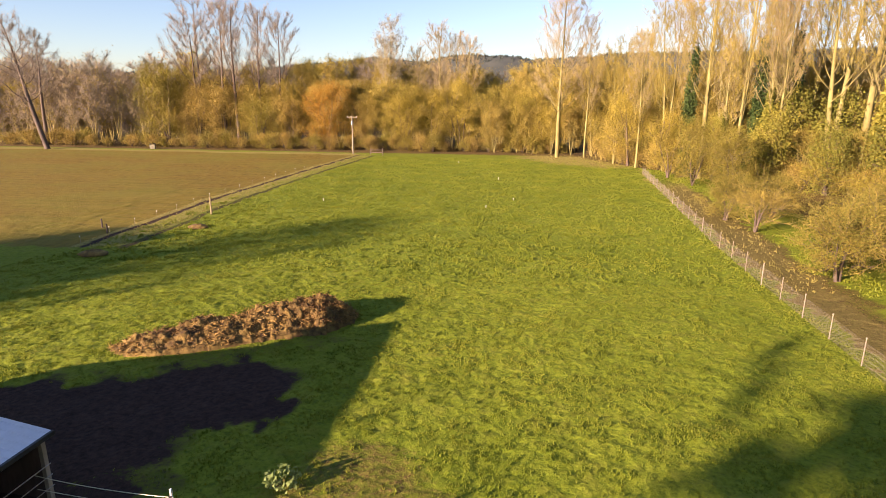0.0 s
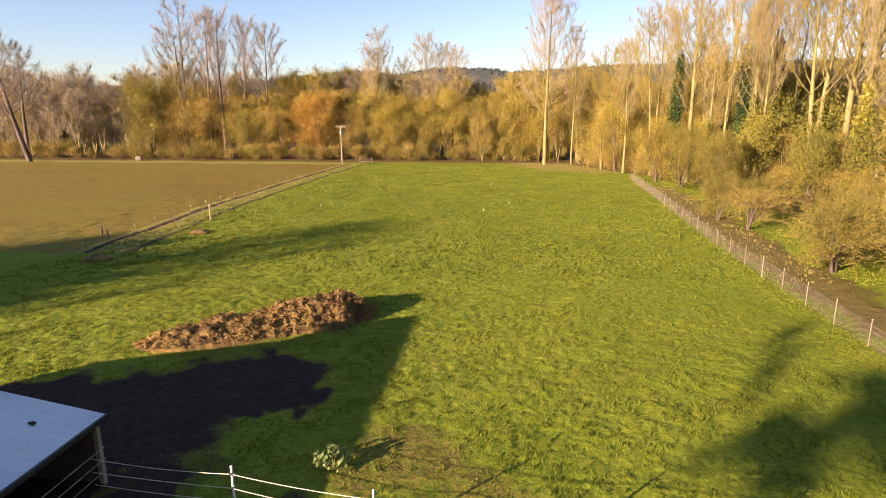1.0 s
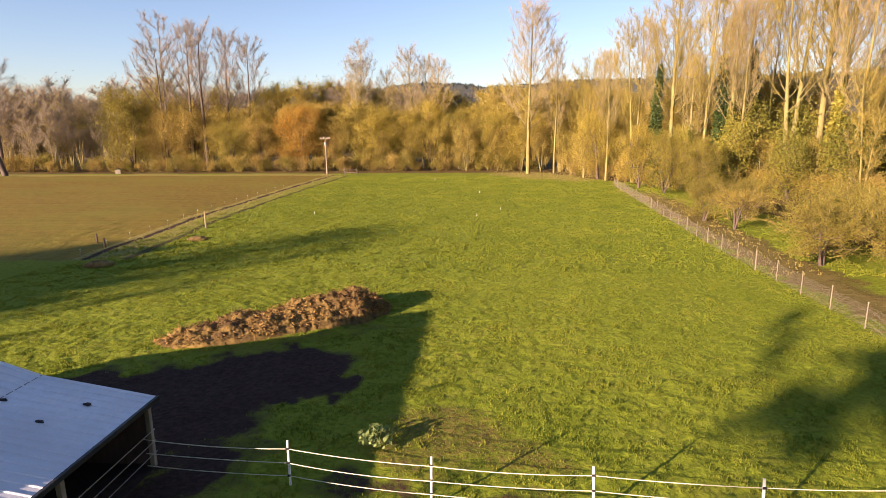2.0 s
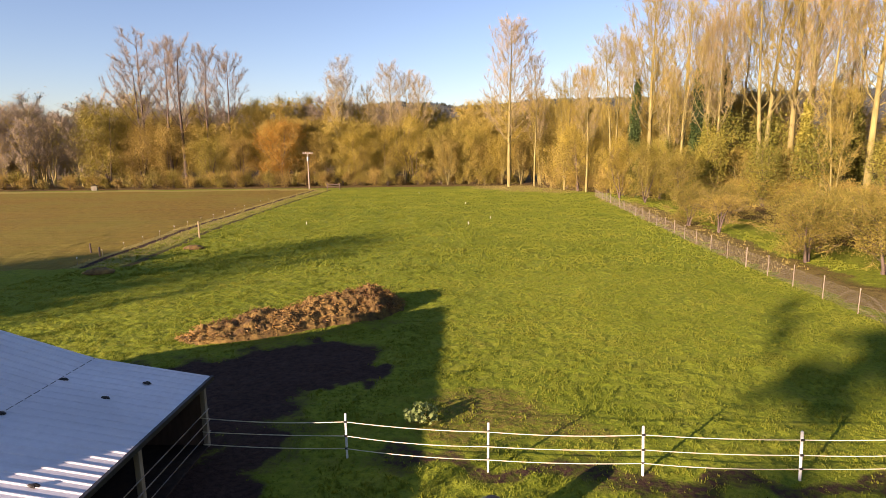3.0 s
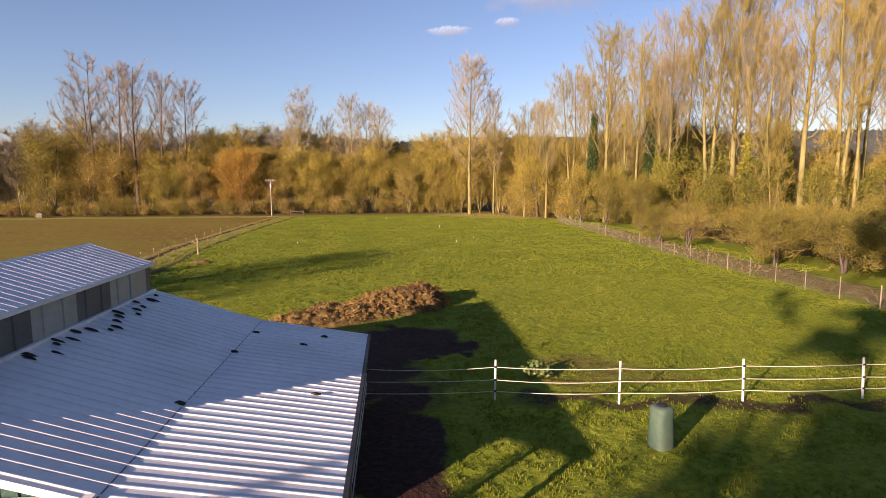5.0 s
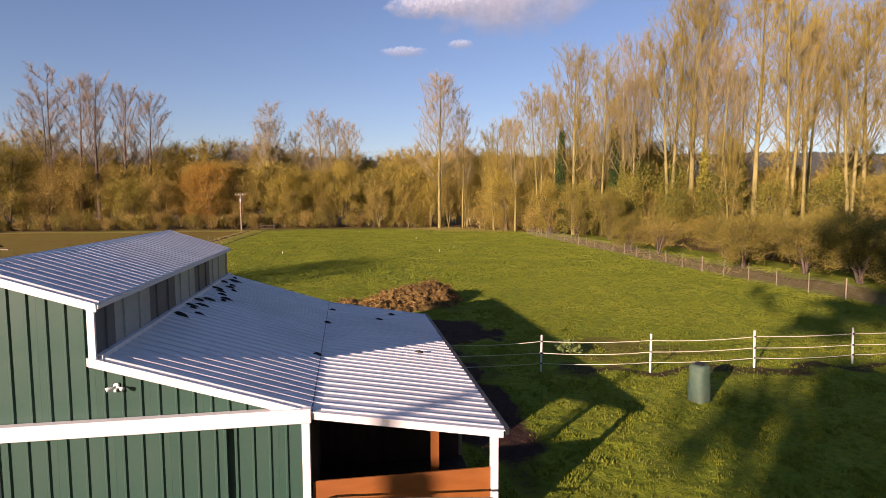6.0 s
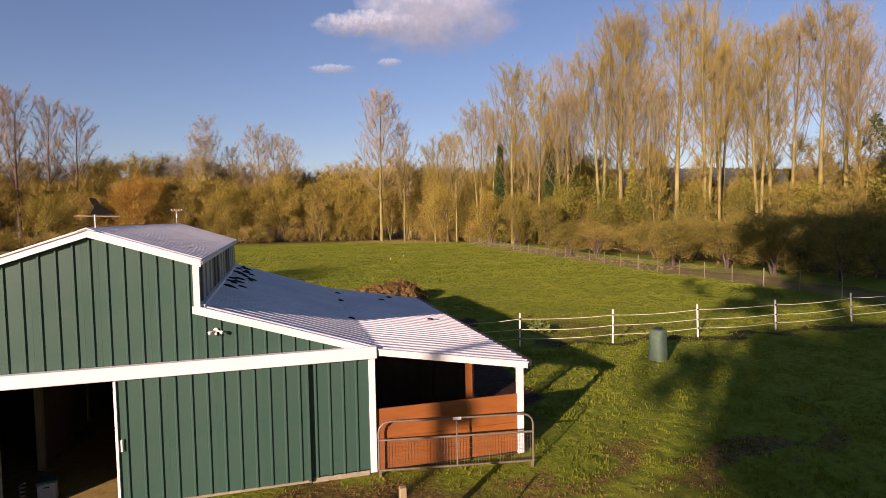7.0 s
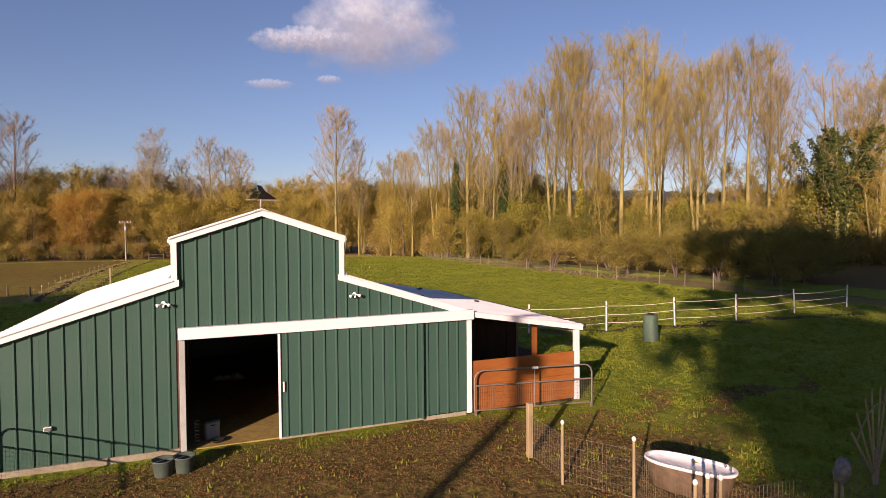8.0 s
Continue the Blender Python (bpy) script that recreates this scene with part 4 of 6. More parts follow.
for i, (x, y, h, k) in enumerate(((40.3, 56.3, 4.6, 0), (41.4, 51.5, 4.2, 2), (41.2, 37.0, 5.0, 0), (44.8, 41.0, 5.0, 1), (44.0, 33.0, 5.2, 1), (46.5, 47, 4.6, 0), (48.5, 37.5, 5.2, 1), (50, 44, 5, 0), (45.2, 58.5, 4.8, 1), (43.5, 27, 5.2, 0), (48, 29, 5.5, 1), (52.8, 32, 5.4, 0),
                                  (44, 21.5, 5.2, 1), (49, 22, 5.6, 0), (54, 25.5, 5.6, 1), (54, 39, 5.2, 0), (52, 52, 5, 1), (57, 45, 5.5, 0), (59, 33, 5.5, 1))):
    FRUIT[k].plant(x, y, h, "spreading orchard tree with yellowing leaves" if k < 2 else "bare-twigged orchard tree beside the lane", "fruit tree", "orchard trees", "fruit_tree", 1.08)
# trees out of view west and south of the yard, whose shade falls across the pasture
# the last three are extra, added to hold back sky light
for u, v, h, kind, w in ((-35.5, -31, 12.8, SHADE, 1.2), (-29.5, -33, 13.0, SHADE, 1.2), (-26.0, -30, 11.2, SHADE, 1.0), (-25.5, -36, 19.0, POPLAR[4], 1.0), (-31.5, -38, 20.5, POPLAR[2], 1.1), (-22.0, -37, 15.5, POPLAR[4], 1.0), (-33.5, -34, 14, BUSHY[1], 1.1), (-37, -38, 15, BUSHY[3], 1.2), (-28.0, -36, 20, BARE[0], 0.9), (-29.5, -42, 21, BARE[1], 0.9), (-18.0, -36, 12.4, BARE[2], 1.0),
                         (13.9, -36, 21.0, TOPPED, 1.0), (14.8, -35, 14.3, SHADE_TOP, 1.15), (20.0, -36, 15.2, SHADE_TOP, 1.5), (25.0, -35, 15.0, SHADE_TOP, 1.4), (28.5, -36, 15.6, SHADE_TOP, 1.4), (9.2, -36, 14.4, TOPPED, 0.42), (30.5, -38, 15.6, SHADE_HIGH, 1.7), (28.4, -33, 34, SHADE_HIGH, 1.1), (43, -34, 34, SHADE_HIGH, 1.1), (28, 3, 19, SHADE, 1.2), (31, 17, 19, SHADE, 1.2), (36, 30, 17, SHADE, 1.2)):
    kind.plant(u * 0.704 + v * 0.710, -u * 0.710 + v * 0.704, h, "tall tree west of the yard" if u < 0 else "tall unseen leafy tree south of the yard, placed for shade", "tree", WOOD, width=w).rotation_euler.z = 0.0


# ---- far hills ----
def hills():
    xs = np.linspace(-2600, 4200, 260)
    def crest(x):
        top = np.interp(x, [-2600, -900, -630, -469, -329, -225, -73, 10, 239, 334, 615, 1500, 4200], [84, 100, 126, 140, 126, 146, 143, 131, 142, 150, 147, 174, 164])
        return top + 5 * (vnoise(x, x * 0, 45, 9) - 0.5)
    b = Build()
    rows = [(1500, 0.0), (1640, 0.55), (1780, 0.94), (1860, 1.0), (2300, 0.5)]
    for y, k in rows:
        for x in xs:
            b.v.append((float(x), y, float(crest(np.array(x)) * k) - 4))
    n = len(xs)
    for j in range(len(rows) - 1):
        for i in range(n - 1):
            b.f.append((j * n + i, j * n + i + 1, (j + 1) * n + i + 1, (j + 1) * n + i))
    tagged(new("hill", b.mesh("hill", HILL_MAT, True)), "dark wooded ridge on the horizon", "hill", kind="structure")
    r = np.random.RandomState(4)
    m = 2600
    x = r.uniform(-1500, 2600, m)
    y = r.uniform(1740, 1880, m)
    z = crest(x) * np.interp(y, [1640, 1780, 1860, 2300], [0.55, 0.94, 1.0, 0.5]) - 6
    h, w = r.uniform(4, 11, m), r.uniform(3, 7, m)
    tris = []
    for k in range(3):
        a = r.uniform(0, 3.14, m)
        tris.append(np.stack([np.stack([x - np.cos(a) * w, y - np.sin(a) * w, z], -1), np.stack([x + np.cos(a) * w, y + np.sin(a) * w, z], -1), np.stack([x, y, z + h], -1)], 1))
    tagged(new("conifers", tri_mesh("conifers", np.concatenate(tris).reshape(-1, 3), CONIFER)), "far conifers along the ridge", "trees", kind="stuff")


hills()


# ---- barn ----
BL, CW, SW, LW = 10.6, 1.78, 5.11, 8.5      # length, half widths of centre, side aisle and lean-to
RIDGE, SHOULDER, AISLE_TOP, SEAM, EAVE = 5.23, 4.585, 3.72, 2.66, 2.08
barn = thing("barn", (0, 0, 0), 0, "green steel-clad barn with white trim and raised centre roof", "barn")


def ribbed(width, height_lo, height_hi, ribs=3, pitch=0.275):
    """A steel sheet in the xz plane with narrow ribs, sloping top allowed."""
    b = Build()
    xs, ys = [0.0], [0.0]
    for i in range(ribs):
        c = pitch * (i + 0.5)
        for dx, dy in ((-0.03, 0), (-0.012, -0.03), (0.012, -0.03), (0.03, 0)):
            if c + dx < width:
                xs.append(c + dx), ys.append(dy)
    xs.append(width), ys.append(0.0)
    n = len(xs)
    top = [height_lo + (height_hi - height_lo) * x / width for x in xs]
    pts = [(x, y, 0) for x, y in zip(xs, ys)] + [(x, y, t) for x, y, t in zip(xs, ys, top)] + [(x, 0.02, 0) for x in xs] + [(x, 0.02, t) for x, t in zip(xs, top)]
    f = []
    for i in range(n - 1):
        f += [(i, i + 1, n + i + 1, n + i), (2 * n + i + 1, 2 * n + i, 3 * n + i, 3 * n + i + 1), (n + i, n + i + 1, 3 * n + i + 1, 3 * n + i), (i + 1, i, 2 * n + i, 2 * n + i + 1)]
    f += [(0, n, 3 * n, 2 * n), (n - 1, 3 * n - 1, 4 * n - 1, 2 * n - 1)]
    return b.add(pts, f)


def clad(parent, x0, x1, z0, top, y=0.0, sheet=0.825, m=None, material=None):
    """Steel sheets side by side from x0 to x1; top(x) is the upper edge."""
    x = x0
    while x < x1 - 0.02:
        w = min(sheet, x1 - x)
        cuts = [x, x + w]
        h0, h1 = top(x + 0.001) - z0, top(x + w - 0.001) - z0
        at = pose(x, y, z0)
        part("wall_panel", ribbed(w - 0.0015, h0, h1, 3, sheet / 3), material or GREEN_STEEL, parent, at=(m @ at) if m else at)
        x += w


front = part("front_wall", Build().prism([(-SW, 0.06), (-SW, 2.6), (-CW, AISLE_TOP - 0.06), (-CW, SHOULDER - 0.05), (0, RIDGE - 0.08), (CW, SHOULDER - 0.05), (CW, AISLE_TOP - 0.06), (SW, 2.6), (SW, 2.46), (-1.66, 2.46), (-1.66, 0.06)], "y", 0.03, 0.1), INSIDE_WOOD, barn, "green ribbed steel front with sliding door")


def aisle_top(x):
    return 2.6 + (SW - abs(x)) / (SW - CW) * (AISLE_TOP - 0.06 - 2.6)


def centre_top(x):
    return RIDGE - 0.08 - abs(x) / CW * (RIDGE - SHOULDER - 0.03)


clad(front, -SW + 0.01, -CW, 0.1, aisle_top)
clad(front, -CW, -0.1375, 2.7, centre_top)
clad(front, -0.1375, 0.1375, 2.7, lambda x: centre_top(0.1375))
clad(front, 0.1375, CW, 2.7, centre_top)
clad(front, CW, SW - 0.01, 2.7, aisle_top)
clad(front, 3.82, SW - 0.06, 0.1, lambda x: 2.47, -0.06)
part("stud_wall", Build().box((3.75, -0.03, 0.06), (SW, 0.1, 2.46)), INSIDE_WOOD, front)


def board(a, b, drop, thick, y0):
    """A trim board along a sloping edge in the xz plane, hanging drop below it."""
    (xa, za), (xb, zb) = a, b
    return Build().prism([(xa, za), (xb, zb), (xb, zb - drop), (xa, za - drop)], "y", y0, y0 + thick)


trim = part("trim", board((-CW - 0.11, SHOULDER + 0.075), (0, RIDGE + 0.05), 0.14, 0.05, -0.12), WHITE_PAINT, barn, "white painted gable trim")
for name, a, b, drop in (("rake_board", (0, RIDGE + 0.05), (CW + 0.11, SHOULDER + 0.075), 0.14),
                         ("rake_board", (CW - 0.07, AISLE_TOP + 0.06), (SW + 0.1, SEAM + 0.02), 0.14), ("rake_board", (-CW + 0.07, AISLE_TOP + 0.06), (-SW - 0.1, SEAM + 0.02), 0.14),
                         ("rake_board", (SW + 0.1, SEAM + 0.02), (LW + 0.12, EAVE + 0.02), 0.14)):
    part(name, board(a, b, drop, 0.05, -0.12 if abs(a[0]) < 5 else -0.13), WHITE_PAINT, trim)
for s in (-1, 1):
    part("shoulder_board", Build().box((s * CW - 0.06 + s * 0.02, -0.115, AISLE_TOP - 0.1), (s * CW + 0.06 + s * 0.02, -0.07, SHOULDER - 0.02), 0.006), WHITE_PAINT, trim)
    part("corner_board", Build().box((s * SW - 0.07, -0.1, 0.05), (s * SW + 0.07, 0.08, 2.48), 0.008), WHITE_PAINT, trim)
part("door_header", Build().box((-1.75, -0.19, 2.49), (SW + 0.1, -0.03, 2.74), 0.01), WHITE_PAINT, trim, "white painted sliding door track cover")
# grey material on the jamb stands for shade under the track cover
part("door_jamb", Build().box((-1.74, -0.09, 0.04), (-1.62, 0.12, 2.49), 0.006), CLEAR_PANEL, trim, "white door jamb greyed for the header's shade")
part("skirt_board", Build().box((-SW, -0.06, -0.1), (-1.74, 0.06, 0.13), 0.01), CONCRETE, barn, "pale weathered footing board")
part("skirt_board", Build().box((3.85, -0.06, -0.1), (SW - 0.08, 0.06, 0.13), 0.01), CONCRETE, barn, "pale weathered footing board")

door = part("sliding_door", Build().box((0.34, -0.12, 0.1), (3.8, -0.08, 2.5)), GREEN_STEEL, barn, "green ribbed steel sliding door, half open")
clad(door, 0.36, 3.78, 0.1, lambda x: 2.47, -0.125, 0.855)
for x in (0.31, 3.77):
    part("door_edge", Build().box((x, -0.165, 0.08), (x + 0.05, -0.07, 2.47), 0.005), WHITE_PAINT if x < 1 else GREEN_STEEL, door)
part("door_sill", Build().box((0.31, -0.15, 0.05), (3.82, -0.085, 0.1), 0.005), CONCRETE, door)
part("door_handle", Build().box((0.40, -0.2, 1.15), (0.44, -0.155, 1.38), 0.01), WHITE_PLASTIC, door, "white door pull")

# walls behind the front
for s in (-1, 1):
    part("side_wall", Build().box((s * SW - 0.05, 0.11, 0.0), (s * SW + 0.05, BL, 2.58)), INSIDE_WOOD, barn, "dark boarded side wall")
    part("clerestory_wall", Build().box((s * CW - 0.04, 0.11, 3.6), (s * CW + 0.04, BL, SHOULDER - 0.02)), INSIDE_WOOD, barn)
    part("stall_wall", Build().box((s * CW - 0.04, 2.4, 0.0), (s * CW + 0.04, BL - 0.1, 2.2)), INSIDE_WOOD, barn)
    for y in (0.3, 2.4, 5.5, 8.5):
        part("inner_post", Build().box((s * CW - 0.07, y - 0.07, 0.0), (s * CW + 0.07, y + 0.07, 3.75), 0.008), PALE_WOOD, barn)
part("rear_wall", Build().prism([(-SW, 0.0), (-SW, 2.6), (-CW, AISLE_TOP - 0.06), (-CW, SHOULDER - 0.05), (0, RIDGE - 0.08), (CW, SHOULDER - 0.05), (CW, AISLE_TOP - 0.06), (SW, 2.6), (SW, 0.0)], "y", BL - 0.1, BL), GREEN_STEEL, barn)
part("barn_floor", Build().box((-SW, 0.1, -0.1), (SW, BL - 0.1, 0.03)), surface("trodden_dirt", (0.24, 0.17, 0.045), (0.42, 0.31, 0.09), 6, 0.95, 0.0, 0.4, 0.02), barn, "trodden dirt barn floor")

# clerestory cladding: dark steel and translucent panels in turn
for s in (-1, 1):
    y = 0.0
    for i, (w, mat) in enumerate(((0.8, SLATE_STEEL), (1.85, CLEAR_PANEL), (1.8, SLATE_STEEL), (1.8, CLEAR_PANEL), (1.7, SLATE_STEEL), (2.3, CLEAR_PANEL), (0.3, SLATE_STEEL))):
        m = pose(s * (CW + 0.045), y if s > 0 else y + w, AISLE_TOP + 0.02, 0, 0, 90 if s > 0 else -90)
        part("clerestory_panel", ribbed(w - 0.004, SHOULDER - AISLE_TOP - 0.03, SHOULDER - AISLE_TOP - 0.03, max(1, int(w / 0.8)), 0.8), mat, barn, at=m)
        y += w
    part("roof_flashing", Build().box((s * (CW + 0.10) - 0.06, -0.05, AISLE_TOP + 0.0), (s * (CW + 0.10) + 0.06, BL + 0.1, AISLE_TOP + 0.09), 0.01), ROOF_STEEL, barn)
    part("eave_trim", Build().box((s * (CW + 0.12) - 0.02, -0.1, SHOULDER - 0.02), (s * (CW + 0.12) + 0.02, BL + 0.15, SHOULDER + 0.055)), WHITE_PAINT if s < 0 else ROOF_STEEL, barn)


def roof_sheet(xa, za, xb, zb, y0, w, ribs=3, overlap=0.0):
    """One roof sheet that runs down the slope from (xa, za) to (xb, zb), its ribs along the slope."""
    b = Build()
    ys, up = [y0], [0.0]
    pitch = w / ribs
    for i in range(ribs):
        c = y0 + pitch * (i + 0.5)
        for dy, dz in ((-0.034, 0), (-0.013, 0.024), (0.013, 0.024), (0.034, 0)):
            ys.append(c + dy), up.append(dz)
    ys.append(y0 + w), up.append(0.0)
    n = len(ys)
    d = Vector((xb - xa, 0, zb - za)).normalized()
    nrm = Vector((-d.z, 0, d.x)) if d.x > 0 else Vector((d.z, 0, -d.x))
    pts = []
    for x, z in ((xa, za), (xb, zb)):
        pts += [(x + nrm.x * u, y, z + nrm.z * u) for y, u in zip(ys, up)]
    for x, z in ((xa, za), (xb, zb)):
        pts += [(x - nrm.x * 0.02, y, z - nrm.z * 0.02) for y in ys]
    f = []
    for i in range(n - 1):
        f += [(i, i + 1, n + i + 1, n + i), (2 * n + i + 1, 2 * n + i, 3 * n + i, 3 * n + i + 1), (n + i, n + i + 1, 3 * n + i + 1, 3 * n + i), (i, 2 * n + i, 2 * n + i + 1, i + 1)]
    f += [(0, n, 3 * n, 2 * n), (n - 1, 3 * n - 1, 4 * n - 1, 2 * n - 1)]
    return b.add(pts, f)


def roof_side(name, xa, za, xb, zb, label):
    base = part(name, Build().prism([(xa, za - 0.03), (xb, zb - 0.03), (xb, zb - 0.09), (xa, za - 0.09)], "y", -0.06, BL + 0.12), INSIDE_WOOD, barn, label)
    n = 12
    w = (BL + 0.32) / n
    for i in range(n):
        part("roof_sheet", roof_sheet(xa, za, xb, zb, -0.15 + i * w, w - 0.003, 3), ROOF_STEEL, base)
    return base


for s in (-1, 1):
    roof_side("centre_roof", 0.0, RIDGE + 0.06, s * (CW + 0.12), SHOULDER + 0.075, "grey ribbed steel roof")
    roof_side("aisle_roof", s * (CW + 0.05), AISLE_TOP + 0.05, s * (SW + 0.1), SEAM + 0.03, "grey ribbed steel roof")
roof_side("lean_to_roof", SW + 0.02, SEAM + 0.035, LW + 0.15, EAVE + 0.03, "grey ribbed steel roof over the open lean-to")
part("gutter", Build().box((LW + 0.15, -0.10, EAVE - 0.09), (LW + 0.25, BL + 0.17, EAVE + 0.05), 0.01), DARK_TRIM, barn, "dark eave gutter")
part("west_eave_trim", Build().box((-SW - 0.13, -0.10, SEAM - 0.10), (-SW - 0.10, BL + 0.15, SEAM + 0.03), 0.004), WHITE_PAINT, barn)
part("ridge_cap", Build().prism([(-0.14, RIDGE + 0.0), (0, RIDGE + 0.05), (0.14, RIDGE + 0.0), (0.14, RIDGE + 0.03), (0, RIDGE + 0.085), (-0.14, RIDGE + 0.03)], "y", -0.15, BL + 0.15), ROOF_STEEL, barn)

# the open lean-to
for x, y, mat in ((LW - 0.02, -0.0, WHITE_PAINT), (LW, 3.5, WEATHERED), (LW, 7.0, WEATHERED), (LW, BL - 0.1, WEATHERED)):
    part("lean_to_post", Build().box((x - 0.07, y - 0.07, 0.0), (x + 0.07, y + 0.07, EAVE - 0.04), 0.008), mat, barn, "white painted post" if y < 1 else "")
part("eave_beam", Build().box((LW - 0.04, 0.0, EAVE - 0.2), (LW + 0.04, BL, EAVE - 0.07), 0.006), WEATHERED, barn)
for z0, z1 in ((0.05, 0.72), (0.725, 1.37)):
    part("stall_panel", Build().box((SW + 0.09, -0.02, z0), (LW - 0.1, 0.02, z1), 0.004), ORANGE_PLY, barn, "orange-stained plywood stall front")
BROWN_BOARDS = surface("red_brown_boards", (0.055, 0.022, 0.018), (0.09, 0.038, 0.030), 5, 0.85, 0.0, 0.3, 0.006, stretch=(1, 1, 0.2))
for i in range(9):
    part("partition_board", Build().box((SW + 0.06 + i * 0.368, 3.42 + 0.006 * (i % 2), 0.0), (SW + 0.06 + i * 0.368 + 0.362, 3.46 + 0.006 * (i % 2), 2.05), 0.004), BROWN_BOARDS, barn)
# soil colour goes near black so the roofed space looks shaded
part("lean_to_floor", Build().box((SW + 0.06, 0.03, -0.1), (LW + 0.05, BL - 0.1, 0.05)), surface("shade_darkened_soil", (0.018, 0.010, 0.008), (0.05, 0.03, 0.02), 6, 0.95, 0.0, 0.5, 0.02), barn, "trampled soil under the lean-to, darkened for the roof's shade")
part("upright_board", Build().box((7.38, 0.55, 0.05), (7.54, 0.6, 2.22), 0.004), ORANGE_PLY, barn, "orange-stained upright board under the roof")
part("rear_panel", Build().box((SW + 0.06, BL - 0.12, 0.0), (LW - 0.1, BL - 0.06, 2.1)), INSIDE_WOOD, barn)
for i, z in enumerate((0.45, 0.8, 1.15)):
    part("side_rail", Build().tube((LW + 0.08, 3.5, z), (LW + 0.08, BL, z), 0.016, n=6), GALV, barn)



# ---- fences ----
def tape_fence():
    posts = [(12.82, 9.88), (16.82, 9.3), (20.98, 9.15), (25.0, 8.9), (29.9, 9.2), (35.2, 9.7)]
    fence = thing("tape_fence", (0, 0, 0), 0, "white tape paddock fence on white posts", "fence")
    for i, (x, y) in enumerate(posts):
        m = pose(x, y, 0, [0.8, -0.6, 0.5, 1.0, -1.2, 0.5, 0][i], [0.3, 0.5, -2.2, -3.2, -2.6, 1, 0][i], 0)
        p = part("post", Build().box((-0.029, -0.029, -0.1), (0.029, 0.029, 1.36), 0.007), WHITE_PLASTIC, fence, at=m)
        for z in (0.31, 0.70, 1.13):
            part("insulator", Build().box((-0.05, -0.06, z - 0.03), (0.05, -0.03, z + 0.03), 0.005), DARK_PLASTIC, p)
    ends = [(LW + 0.1, 10.1)] + posts
    r = random.Random(3)
    for k, z in enumerate((0.31, 0.70, 1.13)):
        for (xa, ya), (xb, yb) in zip(ends, ends[1:]):
            sag = r.uniform(0.03, 0.09)
            pts, fcs = [], []
            n = 9
            for i in range(n):
                t = i / (n - 1)
                zz = z - sag * 4 * t * (1 - t)
                x, y = xa + (xb - xa) * t, ya + (yb - ya) * t - 0.06
                pts += [(x, y - 0.003, zz - 0.011), (x, y - 0.003, zz + 0.011), (x, y + 0.003, zz + 0.011), (x, y + 0.003, zz - 0.011)]
            for i in range(n - 1):
                a = i * 4
                fcs += [(a + j, a + (j + 1) % 4, a + 4 + (j + 1) % 4, a + 4 + j) for j in range(4)]
            part("tape", Build().add(pts, fcs), TAPE, fence)


tape_fence()


def wire_fence():
    fence = thing("wire_fence", (0, 0, 0), 0, "wire mesh fence on wooden posts with pale caps", "fence")
    y, i = 15.0, 0
    line = []
    while y < 92:
        x = float(fence_x(np.array(y)))
        line.append((x, y))
        thick = i % 5 == 2
        r = 0.04 if thick else 0.024
        p = part("post", Build().tube((0, 0, -0.2), (0, 0, 1.35 if thick else 1.25), r, r * 0.9, 7), WEATHERED, fence, at=pose(x, y, 0))
        part("cap", Build().lathe([(0.026, 0), (0.042, 0.02), (0.042, 0.06), (0.015, 0.08)], 8), CONCRETE, p, "pale insulator cap", at=pose(0, 0, 1.25))
        y += 2.95
        i += 1
    b = Build()
    for (xa, ya), (xb, yb) in zip(line, line[1:]):
        for z in (0.06, 0.18, 0.3, 0.42, 0.55, 0.68, 0.82, 0.96, 1.1):
            b.tube((xa, ya, z), (xb, yb, z), 0.004, n=3, caps=False)
        for k in range(40):
            t = k / 40
            x, y = xa + (xb - xa) * t, ya + (yb - ya) * t
            b.tube((x, y, 0.02), (x, y, 1.1), 0.0034, n=3, caps=False)
    part("wire_mesh", b, RUSTY_WIRE, fence, "dull woven wire")


wire_fence()


def utility_pole():
    pole = thing("utility_pole", (-15.8, 116.6, 0), 0, "grey wooden utility pole with crossarm and transformer", "utility pole")
    part("pole", Build().tube((0, 0, -0.3), (0, 0, 7.8), 0.16, 0.11, 10), WEATHERED, pole)
    part("crossarm", Build().box((-1.1, -0.08, 7.35), (1.1, 0.06, 7.5), 0.01), WEATHERED, pole)
    part("transformer", Build().lathe([(0.2, 0), (0.26, 0.05), (0.26, 0.75), (0.2, 0.85), (0.08, 0.95)], 12), GALV, pole, at=pose(0.1, -0.4, 5.9))
    for x in (-0.95, -0.4, 0.4, 0.95):
        part("insulator", Build().lathe([(0.04, 0), (0.07, 0.06), (0.05, 0.16), (0.02, 0.2)], 8), WHITE_PLASTIC, pole, at=pose(x, 0, 7.5))


utility_pole()


